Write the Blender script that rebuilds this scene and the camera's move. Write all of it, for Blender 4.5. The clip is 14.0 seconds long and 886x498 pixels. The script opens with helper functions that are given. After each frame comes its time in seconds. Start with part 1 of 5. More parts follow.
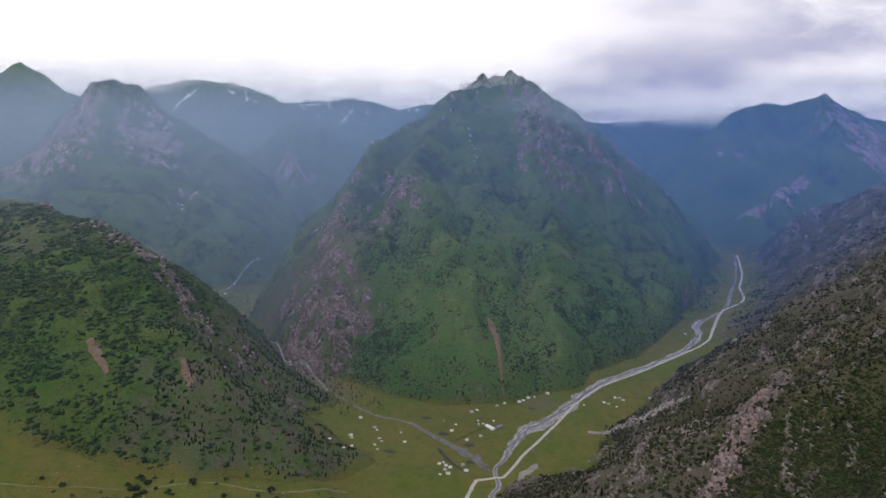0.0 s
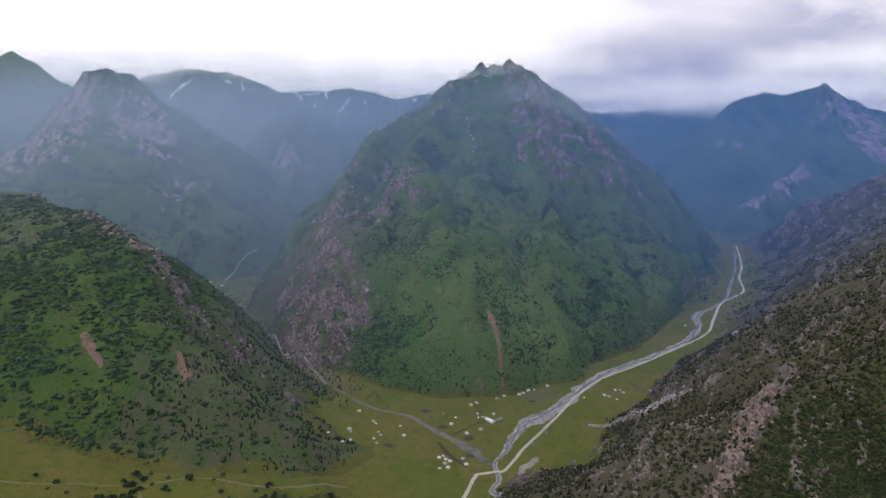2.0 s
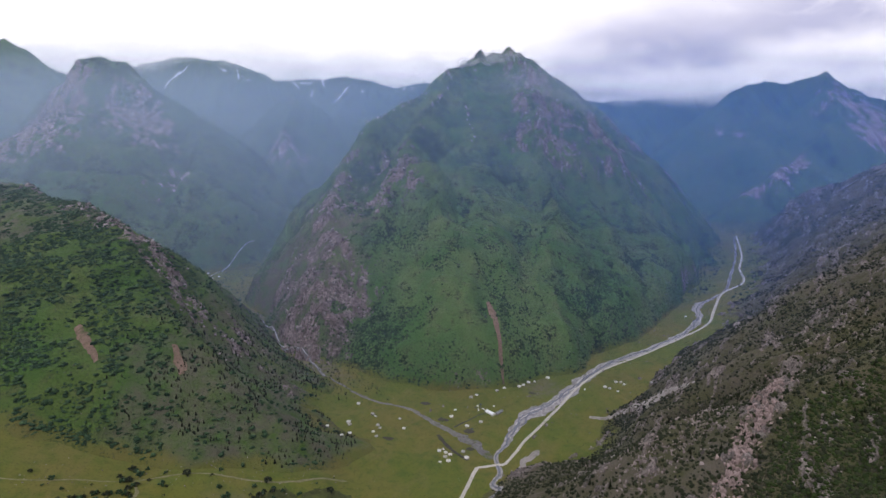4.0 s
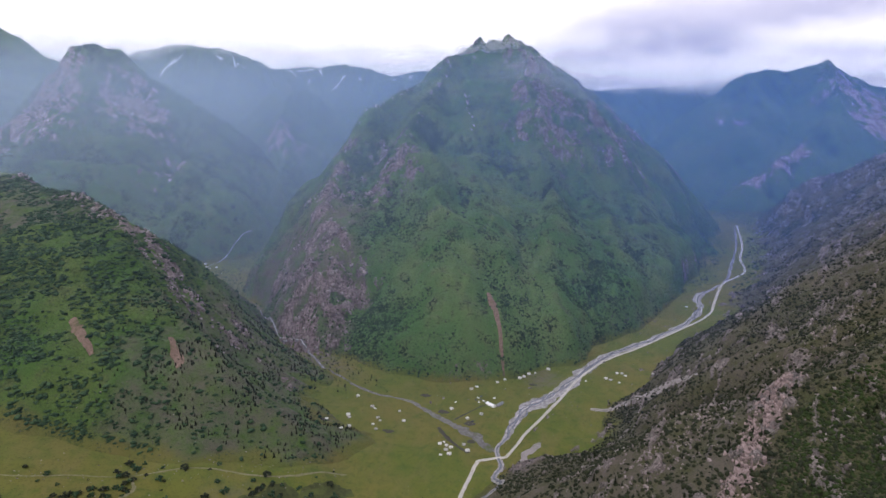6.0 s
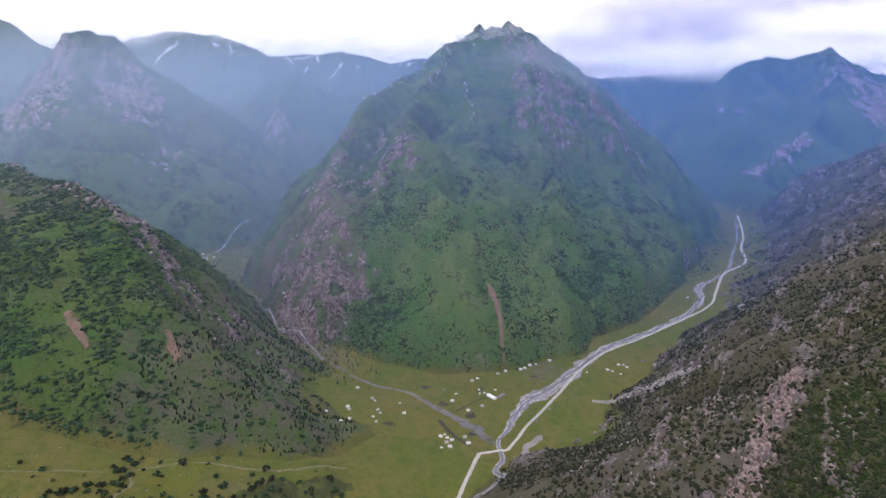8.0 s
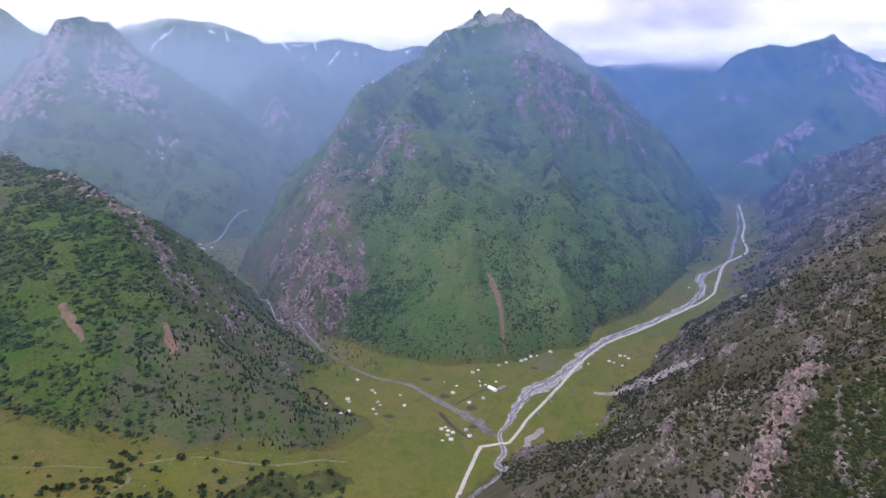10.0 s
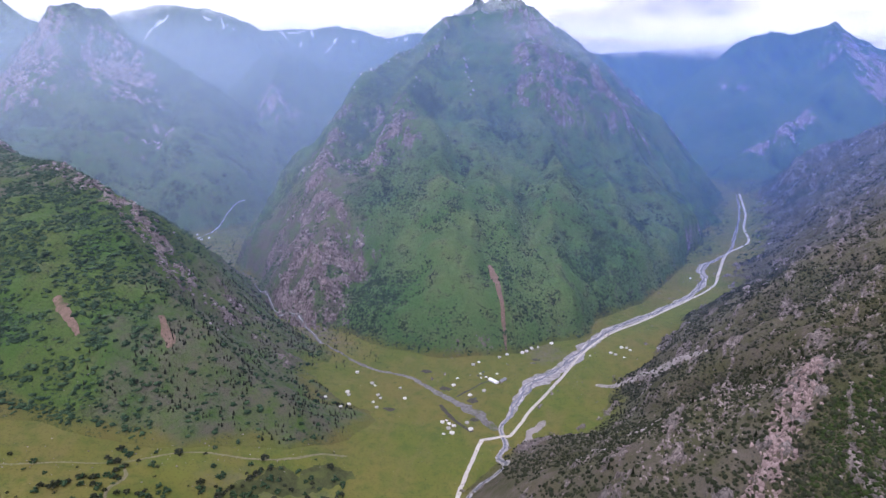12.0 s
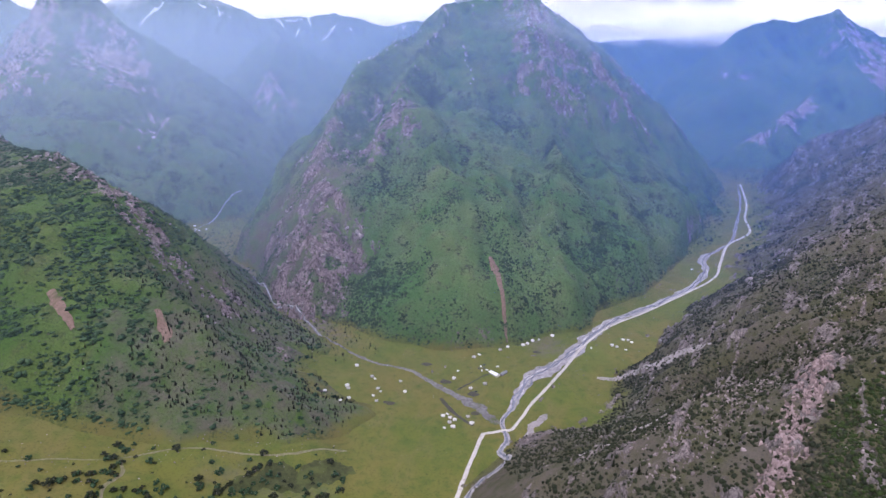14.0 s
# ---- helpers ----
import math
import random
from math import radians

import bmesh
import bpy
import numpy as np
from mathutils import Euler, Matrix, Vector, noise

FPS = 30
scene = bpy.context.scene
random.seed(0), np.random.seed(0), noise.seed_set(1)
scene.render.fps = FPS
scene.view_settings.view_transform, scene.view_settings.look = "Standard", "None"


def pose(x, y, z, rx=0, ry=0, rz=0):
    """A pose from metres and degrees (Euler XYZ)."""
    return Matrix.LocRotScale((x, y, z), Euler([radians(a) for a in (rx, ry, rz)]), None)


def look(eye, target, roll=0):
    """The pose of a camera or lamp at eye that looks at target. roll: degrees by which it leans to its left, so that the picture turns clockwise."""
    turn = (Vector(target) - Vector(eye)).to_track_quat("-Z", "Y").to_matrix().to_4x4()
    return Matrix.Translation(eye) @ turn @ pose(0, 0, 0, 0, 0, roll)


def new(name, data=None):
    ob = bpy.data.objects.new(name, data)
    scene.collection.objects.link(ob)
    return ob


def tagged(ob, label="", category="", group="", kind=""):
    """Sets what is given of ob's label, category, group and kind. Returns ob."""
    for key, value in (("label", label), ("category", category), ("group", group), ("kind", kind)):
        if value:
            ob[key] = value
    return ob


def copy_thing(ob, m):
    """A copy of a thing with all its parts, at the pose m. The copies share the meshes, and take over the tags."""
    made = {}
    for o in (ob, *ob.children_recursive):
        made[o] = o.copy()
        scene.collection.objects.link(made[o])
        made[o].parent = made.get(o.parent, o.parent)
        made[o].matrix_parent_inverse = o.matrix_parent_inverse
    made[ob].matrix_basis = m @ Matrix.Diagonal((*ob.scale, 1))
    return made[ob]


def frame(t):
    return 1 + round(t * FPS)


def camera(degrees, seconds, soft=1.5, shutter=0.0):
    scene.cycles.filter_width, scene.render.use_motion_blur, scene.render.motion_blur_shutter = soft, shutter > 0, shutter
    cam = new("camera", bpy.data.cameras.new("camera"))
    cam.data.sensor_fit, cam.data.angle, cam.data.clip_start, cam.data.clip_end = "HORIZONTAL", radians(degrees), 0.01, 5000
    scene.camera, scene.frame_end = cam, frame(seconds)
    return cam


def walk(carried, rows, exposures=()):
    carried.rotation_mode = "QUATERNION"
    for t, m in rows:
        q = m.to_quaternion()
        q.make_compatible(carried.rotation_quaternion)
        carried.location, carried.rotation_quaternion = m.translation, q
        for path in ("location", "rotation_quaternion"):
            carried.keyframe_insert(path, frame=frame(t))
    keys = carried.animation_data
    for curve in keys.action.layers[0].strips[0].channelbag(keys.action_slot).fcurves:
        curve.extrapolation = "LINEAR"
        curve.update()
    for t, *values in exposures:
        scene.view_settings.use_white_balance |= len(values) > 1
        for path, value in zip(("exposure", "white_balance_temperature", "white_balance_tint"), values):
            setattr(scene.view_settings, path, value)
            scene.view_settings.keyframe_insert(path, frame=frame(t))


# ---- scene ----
cam = camera(78.53, 14.0)
ROWS = [
    (0, 0, 0, 385.8, 84, -0, 0),
    (1, -1.27, 5.84, 386.14, 83.516, 0.022, -0.134),
    (2, -2.61, 11.72, 386.51, 83.005, 0.039, -0.258),
    (3, -4.01, 17.64, 386.92, 82.473, 0.053, -0.374),
    (4, -5.46, 23.59, 387.36, 81.921, 0.063, -0.483),
    (5, -6.94, 29.56, 387.81, 81.355, 0.071, -0.585),
    (6, -8.44, 35.54, 388.27, 80.778, 0.077, -0.682),
    (7, -9.96, 41.52, 388.74, 80.193, 0.081, -0.774),
    (8, -11.48, 47.48, 389.2, 79.604, 0.084, -0.863),
    (9, -13, 53.42, 389.65, 79.015, 0.087, -0.951),
    (10, -14.5, 59.32, 390.09, 78.43, 0.09, -1.037),
    (11, -15.97, 65.18, 390.5, 77.852, 0.094, -1.124),
    (12, -17.39, 70.99, 390.88, 77.284, 0.099, -1.212),
    (13, -18.77, 76.73, 391.22, 76.732, 0.106, -1.303),
    (14, -20.09, 82.39, 391.51, 76.198, 0.115, -1.397),
]
EXPOSURES = [(0.0, -0.27, 6400, 12), (7.0, 0.18, 6200, 17), (14.0, 0.64, 5880, 25)]
walk(cam, [(t, pose(x, y, z, rx, ry, rz)) for t, x, y, z, rx, ry, rz in ROWS], EXPOSURES)
scene.cycles.transparent_max_bounces = 48

# ---------------------------------------------------------------- light and sky
SUN_EL, SUN_AZ = 54.0, 178.0      # degrees; azimuth from north (y) clockwise


def make_world():
    w = bpy.data.worlds.new("overcast_sky")
    w.use_nodes = True
    nt = w.node_tree
    nt.nodes.clear()
    n = nt.nodes.new
    out, bg = n("ShaderNodeOutputWorld"), n("ShaderNodeBackground")
    sky = n("ShaderNodeTexSky")
    sky.sky_type, sky.sun_disc = "NISHITA", False
    sky.sun_elevation, sky.sun_rotation = radians(SUN_EL), radians(SUN_AZ)
    dim = n("ShaderNodeVectorMath")
    dim.operation = "SCALE"
    dim.inputs["Scale"].default_value = 0.10
    nt.links.new(sky.outputs[0], dim.inputs[0])
    co = n("ShaderNodeTexCoord")
    sep = n("ShaderNodeSeparateXYZ")
    nt.links.new(co.outputs["Generated"], sep.inputs[0])
    # flat cloud deck: direction / (height + a little)
    lift = n("ShaderNodeMath")
    lift.operation, lift.inputs[1].default_value = "ADD", 0.22
    ab = n("ShaderNodeMath")
    ab.operation = "ABSOLUTE"
    nt.links.new(sep.outputs["Z"], ab.inputs[0])
    nt.links.new(ab.outputs[0], lift.inputs[0])
    div = n("ShaderNodeVectorMath")
    div.operation = "DIVIDE"
    comb = n("ShaderNodeCombineXYZ")
    for i in range(3):
        nt.links.new(lift.outputs[0], comb.inputs[i])
    nt.links.new(co.outputs["Generated"], div.inputs[0])
    nt.links.new(comb.outputs[0], div.inputs[1])
    big = n("ShaderNodeTexNoise")
    big.inputs["Scale"].default_value, big.inputs["Detail"].default_value = 1.6, 7.0
    big.inputs["Roughness"].default_value, big.inputs["Distortion"].default_value = 0.52, 0.35
    nt.links.new(div.outputs[0], big.inputs["Vector"])
    # thinner, brighter cloud towards the hidden sun in the west
    side = n("ShaderNodeMath")
    side.operation, side.inputs[1].default_value, side.inputs[2].default_value = "MULTIPLY_ADD", -0.42, 0.10
    nt.links.new(sep.outputs["X"], side.inputs[0])
    add = n("ShaderNodeMath")
    add.operation = "ADD"
    nt.links.new(big.outputs["Fac"], add.inputs[0])
    nt.links.new(side.outputs[0], add.inputs[1])
    ramp = n("ShaderNodeValToRGB")
    e = ramp.color_ramp.elements
    e[0].position, e[0].color = 0.36, (0.50, 0.52, 0.66, 1)
    e[1].position, e[1].color = 0.62, (1.32, 1.29, 1.34, 1)
    m = e.new(0.50)
    m.color = (0.76, 0.76, 0.88, 1)
    nt.links.new(add.outputs[0], ramp.inputs[0])
    mix = n("ShaderNodeMixRGB")
    mix.inputs[0].default_value = 0.94
    nt.links.new(dim.outputs[0], mix.inputs[1])
    nt.links.new(ramp.outputs[0], mix.inputs[2])
    nt.links.new(mix.outputs[0], bg.inputs["Color"])
    bg.inputs["Strength"].default_value = 1.0
    nt.links.new(bg.outputs[0], out.inputs[0])
    scene.world = w


make_world()
sun = new("sun", bpy.data.lights.new("sun", "SUN"))
sun.data.energy, sun.data.angle, sun.data.color = 1.35, radians(14), (1.0, 0.95, 0.87)
sx, sy = math.sin(radians(SUN_AZ)) * math.cos(radians(SUN_EL)), math.cos(radians(SUN_AZ)) * math.cos(radians(SUN_EL))
sun.matrix_world = look((900 * sx, 900 * sy, 900 * math.sin(radians(SUN_EL))), (0, 0, 0))

# ---------------------------------------------------------------- noise and relief, vectorised
RNG = np.random.default_rng(7)
PERM = np.concatenate([RNG.permutation(512)] * 3)
GRAD = np.stack([np.cos(np.arange(512) * 2.399963), np.sin(np.arange(512) * 2.399963)], 1)


def perlin(x, y, seed=0):
    x, y = np.asarray(x, float) + 17.3 * seed, np.asarray(y, float) - 31.7 * seed
    xi, yi = np.floor(x).astype(int), np.floor(y).astype(int)
    fx, fy = x - xi, y - yi
    u, v = fx ** 3 * (fx * (fx * 6 - 15) + 10), fy ** 3 * (fy * (fy * 6 - 15) + 10)

    def corner(a, b):
        g = GRAD[PERM[PERM[(xi + a) & 511] + ((yi + b) & 511)]]
        return g[..., 0] * (fx - a) + g[..., 1] * (fy - b)
    n0 = corner(0, 0) * (1 - u) + corner(1, 0) * u
    n1 = corner(0, 1) * (1 - u) + corner(1, 1) * u
    return (n0 * (1 - v) + n1 * v) * 1.5


def fbm(x, y, scale, octaves=4, seed=0, gain=0.5):
    total, amp = 0.0, 1.0
    for o in range(octaves):
        total = total + amp * perlin(x / scale, y / scale, seed + o)
        scale, amp = scale * 0.5, amp * gain
    return total


def ridged(x, y, scale, octaves=4, seed=0):
    total, amp = 0.0, 1.0
    for o in range(octaves):
        total = total + amp * (1 - 2 * np.abs(perlin(x / scale, y / scale, seed + o)))
        scale, amp = scale * 0.5, amp * 0.5
    return total / 2


def smooth(a, b, x):
    t = np.clip((np.asarray(x, float) - a) / (b - a), 0, 1)
    return t * t * (3 - 2 * t)


def floor_height(x, y):
    """The valley floor: two valleys that climb away from the river fork, and a terrace to the west."""
    x, y = np.asarray(x, float), np.asarray(y, float)
    r = np.hypot(x - 71, np.maximum(y - 701, 0))
    r = 1700 - np.log1p(np.exp(np.clip((1700 - r) / 120, -50, 50))) * 120
    z = 0.05 * r + 3e-5 * r * r + 0.018 * np.maximum(0, r - 300) * smooth(-50, -250, x)
    z = z + 0.2 * np.maximum(0, -x - 150) * smooth(950, 700, y) * smooth(-900, -700, x)
    z = z - 0.03 * np.maximum(0, 701 - y) * smooth(-1500, 600, y)
    u, w = 0.94 * (x + 190) + 0.34 * (y - 612), -0.34 * (x + 190) + 0.94 * (y - 612)
    z = z + 15 * smooth(85, 40, u) * smooth(-190, -60, u) * np.exp(-(w / np.where(w < 0, 24, 40)) ** 2) + 5 * np.exp(-((x + 330) / 70) ** 2 - ((y - 520) / 22) ** 2)
    return z + 0.8 * fbm(x, y, 60, 3, 40)


# Each mountain: ridge lines with heights, and per ridge the fall to its left and right:
# (steepness near the crest, width of that part, steepness below).
MOUNTAINS = {}


def mountain(name, box, step, gully, rough, sink=6):
    """A mountain over a box of the plan: grid step, gully spacing and depth, roughness, how far its flanks sag."""
    MOUNTAINS[name] = dict(box=box, step=step, gully=gully, rough=rough, sink=sink, ridges=[], rock=[])


def ridge(name, line, fall_left, fall_right):
    MOUNTAINS[name]["ridges"].append((line, fall_left, fall_right))


def bare(name, *spots):
    """Bare rock: x, y, reach, strength."""
    MOUNTAINS[name]["rock"].extend(spots)


mountain("west_hill", (-1080, 0, 480, 1420), 3.2, (64, 12), 4.5, 10)
ridge("west_hill", [(-1500, 1330, 470), (-977, 1200, 372), (-832, 1130, 360), (-754, 1060, 347), (-640, 1000, 328), (-571, 965, 310), (-507, 940, 280)],
      (1.1, 150, 1.3), (0.34, 190, 0.72))
ridge("west_hill", [(-507, 940, 280), (-435, 872, 222), (-378, 860, 158), (-338, 835, 104), (-300, 790, 60), (-240, 735, 26)],
      (0.6, 110, 1.0), (0.7, 80, 0.6))
ridge("west_hill", [(-507, 940, 280), (-478, 985, 236), (-456, 1025, 198), (-432, 1055, 160)],
      (1.3, 60, 1.2), (1.2, 60, 1.0))
bare("west_hill", (-330, 900, 45, 0.55), (-290, 870, 40, 0.5), (-250, 850, 40, 0.55), (-450, 890, 30, 1.1), (-430, 875, 28, 1.1), (-400, 870, 26, 1.0), (-375, 850, 25, 0.8), (-832, 1130, 40, 0.8), (-640, 990, 40, 0.8), (-560, 950, 45, 0.9), (-490, 915, 45, 0.9), (-410, 865, 40, 0.7), (-330, 860, 60, 0.5), (-270, 850, 60, 0.45), (-232, 800, 50, 0.4), (-300, 910, 60, 0.45))
mountain("east_hill", (-20, 1650, 150, 2250), 3.6, (80, 14), 5, 0)
ridge("east_hill", [(380, -100, 400), (420, 150, 380), (480, 420, 320), (700, 700, 345), (1000, 1000, 355)],
      (0.8, 900, 0.8), (0.6, 900, 0.6))
ridge("east_hill", [(1000, 1000, 355), (1300, 1400, 400), (1430, 1780, 410)],
      (0.78, 330, 0.5), (0.6, 900, 0.6))
ridge("east_hill", [(1430, 1780, 410), (1263, 1881, 310), (1165, 1855, 245), (1120, 1900, 185)],
      (1.0, 900, 1.0), (1.1, 900, 1.1))
ridge("east_hill", [(480, 400, 330), (300, 385, 242), (240, 395, 195), (180, 435, 122)],
      (0.75, 900, 0.75), (0.7, 900, 0.7))
bare("east_hill", (150, 362, 10, 1.3), (170, 373, 11, 1.3), (190, 382, 12, 1.3), (213, 398, 14, 1.3), (234, 416, 15, 1.3), (250, 436, 18, 1.3), (278, 452, 20, 1.0), (330, 560, 60, 0.4), (1409, 1801, 70, 0.9), (1263, 1870, 60, 0.9), (1170, 1850, 50, 0.8), (900, 1100, 110, 0.5), (1150, 1480, 90, 0.6))
mountain("central_peak", (-600, 1220, 800, 2330), 3.6, (78, 24), 9, 26)
ridge("central_peak", [(252, 1999, 806), (222, 1985, 778), (196, 1972, 800), (165, 1960, 782), (100, 1935, 762), (36, 1902, 722), (-74, 1828, 632), (-190, 1700, 545), (-275, 1594, 425), (-262, 1420, 355), (-258, 1200, 225), (-250, 1060, 105)],
      (0.85, 320, 1.5), (1.15, 320, 1.5))
ridge("central_peak", [(36, 1902, 722), (-78, 1493, 459), (10, 1250, 290), (60, 1070, 145), (80, 960, 40)],
      (0.75, 320, 1.5), (0.75, 320, 1.5))
ridge("central_peak", [(252, 1999, 806), (316, 2000, 775), (430, 2060, 720), (573, 2152, 640), (730, 2110, 480), (878, 2076, 335), (965, 2060, 215)],
      (0.9, 320, 1.5), (0.95, 320, 1.5))
ridge("central_peak", [(252, 1999, 806), (310, 1667, 455), (268, 1300, 270), (232, 1060, 112), (220, 960, 35)],
      (0.85, 320, 1.5), (0.85, 320, 1.5))
ridge("central_peak", [(254, 1988, 819), (262, 1994, 808)], (1.25, 900, 1.25), (1.25, 900, 1.25))
ridge("central_peak", [(150, 1958, 803), (140, 1954, 794)], (1.3, 900, 1.3), (1.3, 900, 1.3))
ridge("central_peak", [(130, 1945, 765), (100, 1750, 588), (92, 1500, 408), (100, 1250, 258), (120, 1080, 125), (128, 1000, 40)],
      (0.75, 320, 1.4), (0.75, 320, 1.4))
ridge("central_peak", [(316, 2000, 775), (420, 1700, 430), (430, 1420, 255), (420, 1260, 125), (415, 1180, 60)],
      (0.85, 320, 1.3), (0.85, 320, 1.3))
ridge("central_peak", [(430, 2060, 720), (520, 1735, 365), (550, 1500, 200), (572, 1375, 92)],
      (0.85, 320, 1.2), (0.85, 320, 1.2))
ridge("central_peak", [(730, 2110, 480), (800, 1870, 245), (828, 1670, 122)],
      (0.9, 320, 1.2), (0.9, 320, 1.2))
ridge("central_peak", [(573, 2152, 640), (640, 1850, 330), (690, 1620, 190), (712, 1500, 105)],
      (0.9, 320, 1.3), (0.9, 320, 1.3))
bare("central_peak", (-200, 1120, 60, 0.9), (-170, 1330, 60, 0.8), (-150, 1560, 60, 0.8), (300, 1850, 90, 0.8), (-265, 1070, 85, 1.1), (-270, 1190, 85, 1.0), (-255, 1330, 80, 0.9), (-262, 1450, 80, 0.9), (-105, 1390, 60, 1.0), (-78, 1493, 30, 0.9), (320, 1690, 100, 1.0), (514, 1760, 100, 0.8), (700, 2030, 120, 0.9), (850, 2060, 70, 1.0), (252, 1985, 90, 0.5), (-270, 1594, 60, 0.5))
mountain("west_peak", (-2250, -520, 1150, 2800), 6.0, (110, 44), 13, 6)
ridge("west_peak", [(-1760, 2500, 640), (-1480, 2230, 681), (-1411, 2170, 734), (-1319, 2150, 798), (-1252, 2150, 815), (-1188, 2150, 794), (-1136, 2150, 745), (-998, 2150, 666), (-848, 2100, 557), (-805, 1829, 405), (-790, 1650, 260), (-750, 1500, 120)],
      (0.9, 900, 0.9), (1.5, 150, 0.75))
ridge("west_peak", [(-1319, 2150, 798), (-1350, 2020, 640), (-1430, 1850, 430), (-1300, 1600, 280), (-1150, 1400, 160)],
      (1.3, 120, 0.7), (1.2, 120, 0.7))
ridge("west_peak", [(-1188, 2150, 794), (-1085, 1990, 480), (-1000, 1800, 330), (-940, 1600, 180)],
      (1.1, 100, 0.7), (1.1, 100, 0.7))
bare("west_peak", (-1420, 1960, 150, 1.5), (-1340, 1900, 120, 1.4), (-1090, 2020, 95, 1.4), (-1020, 1960, 70, 1.2), (-860, 1800, 70, 0.8), (-1250, 2150, 40, 0.5), (-1349, 1995, 110, 1.0), (-1230, 1930, 80, 0.7))
mountain("middle_peak", (-1500, 200, 1550, 3400), 8.0, (120, 44), 14, 6)
ridge("middle_peak", [(-1300, 2900, 520), (-989, 2750, 480), (-816, 2700, 601), (-729, 2700, 729), (-619, 2720, 702), (-510, 2750, 640), (-398, 2800, 661), (-100, 2900, 620)],
      (0.9, 900, 0.9), (1.1, 900, 1.1))
ridge("middle_peak", [(-729, 2700, 729), (-650, 2400, 560), (-605, 2200, 420), (-600, 2000, 250)],
      (1.0, 900, 1.0), (1.0, 900, 1.0))
bare("middle_peak", (-640, 2350, 120, 0.8), (-729, 2650, 90, 0.5))
mountain("snow_range", (-2700, 800, 3050, 4050), 9.0, (190, 62), 18, 6)
ridge("snow_range", [(-2700, 3700, 900), (-2323, 3800, 1000), (-2079, 3880, 1105), (-1758, 3900, 1165), (-1521, 3900, 1140), (-1304, 3900, 1096), (-1129, 3900, 1010), (-890, 3900, 1014), (-651, 3900, 1036), (-453, 3900, 1003), (-334, 3900, 960), (-95, 3900, 1000), (300, 3900, 980), (700, 3950, 900)],
      (0.8, 900, 0.8), (0.75, 900, 0.75))
ridge("snow_range", [(-1521, 3900, 1140), (-1420, 3500, 820), (-1330, 3100, 560)],
      (0.8, 900, 0.8), (0.8, 900, 0.8))
ridge("snow_range", [(-651, 3900, 1036), (-640, 3500, 800), (-600, 3200, 640)],
      (0.8, 900, 0.8), (0.8, 900, 0.8))
bare("snow_range", (-1500, 3850, 150, 0.4), (-650, 3800, 200, 0.4))
mountain("far_west_peak", (-3000, -1500, 2200, 3300), 9.0, (170, 48), 14, 6)
ridge("far_west_peak", [(-2900, 2850, 900), (-2486, 2900, 943), (-2304, 2900, 1006), (-2154, 2900, 1050), (-2043, 2900, 957), (-1901, 2900, 885), (-1762, 2850, 755), (-1600, 2750, 560)],
      (0.9, 900, 0.9), (0.8, 900, 0.8))
ridge("far_west_peak", [(-2304, 2900, 1006), (-2150, 2600, 760), (-1950, 2350, 520)],
      (0.8, 900, 0.8), (0.8, 900, 0.8))
bare("far_west_peak", (-2150, 2880, 130, 0.4))
mountain("east_peak", (950, 2980, 1900, 3600), 7.5, (140, 46), 14, 6)
ridge("east_peak", [(2117, 3100, 925), (1947, 3120, 873), (1788, 3110, 885), (1633, 3100, 827), (1527, 3080, 749), (1421, 3050, 633), (1300, 2950, 450), (1230, 2850, 300)],
      (1.0, 900, 1.0), (0.9, 900, 0.9))
ridge("east_peak", [(2117, 3100, 925), (2000, 2800, 740), (1800, 2600, 560), (1650, 2487, 460), (1488, 2434, 400), (1336, 2402, 310), (1200, 2340, 190)],
      (1.0, 900, 1.0), (0.9, 900, 0.9))
ridge("east_peak", [(2117, 3100, 925), (2267, 3060, 827), (2488, 3000, 749), (2716, 2900, 765), (2950, 2850, 740)],
      (0.9, 900, 0.9), (0.9, 900, 0.9))
ridge("east_peak", [(2267, 3060, 827), (2209, 2900, 660), (2062, 2645, 505), (1850, 2420, 370), (1650, 2250, 240)],
      (0.9, 900, 0.9), (0.9, 900, 0.9))
bare("east_peak", (1336, 2402, 70, 1.4), (1488, 2434, 80, 1.4), (1600, 2470, 60, 1.1), (2170, 2850, 190, 1.0), (2062, 2645, 110, 1.2), (1500, 2900, 110, 0.5), (2117, 3050, 100, 0.5))
mountain("far_east_range", (500, 2500, 3300, 4250), 14.0, (190, 50), 16, 6)
ridge("far_east_range", [(500, 4000, 860), (905, 4050, 908), (1158, 4050, 885), (1535, 4050, 908), (1994, 4050, 949), (2284, 4050, 1010)],
      (0.8, 900, 0.8), (0.8, 900, 0.8))
ridge("far_east_range", [(1300, 4050, 900), (1200, 3600, 560), (1150, 3300, 300)],
      (0.8, 900, 0.8), (0.8, 900, 0.8))


EAST_FLANK = ([-1500, -640, -560, -507, -435, -378, -338, -306, -215, -140], [900, 420, 332, 285, 226, 160, 116, 83, 27, 6])
FOOT_LINE = ([-260, -147, -23, 100, 220, 300, 420, 549, 640, 760], [1010, 985, 905, 930, 972, 1030, 1150, 1268, 1400, 1560])


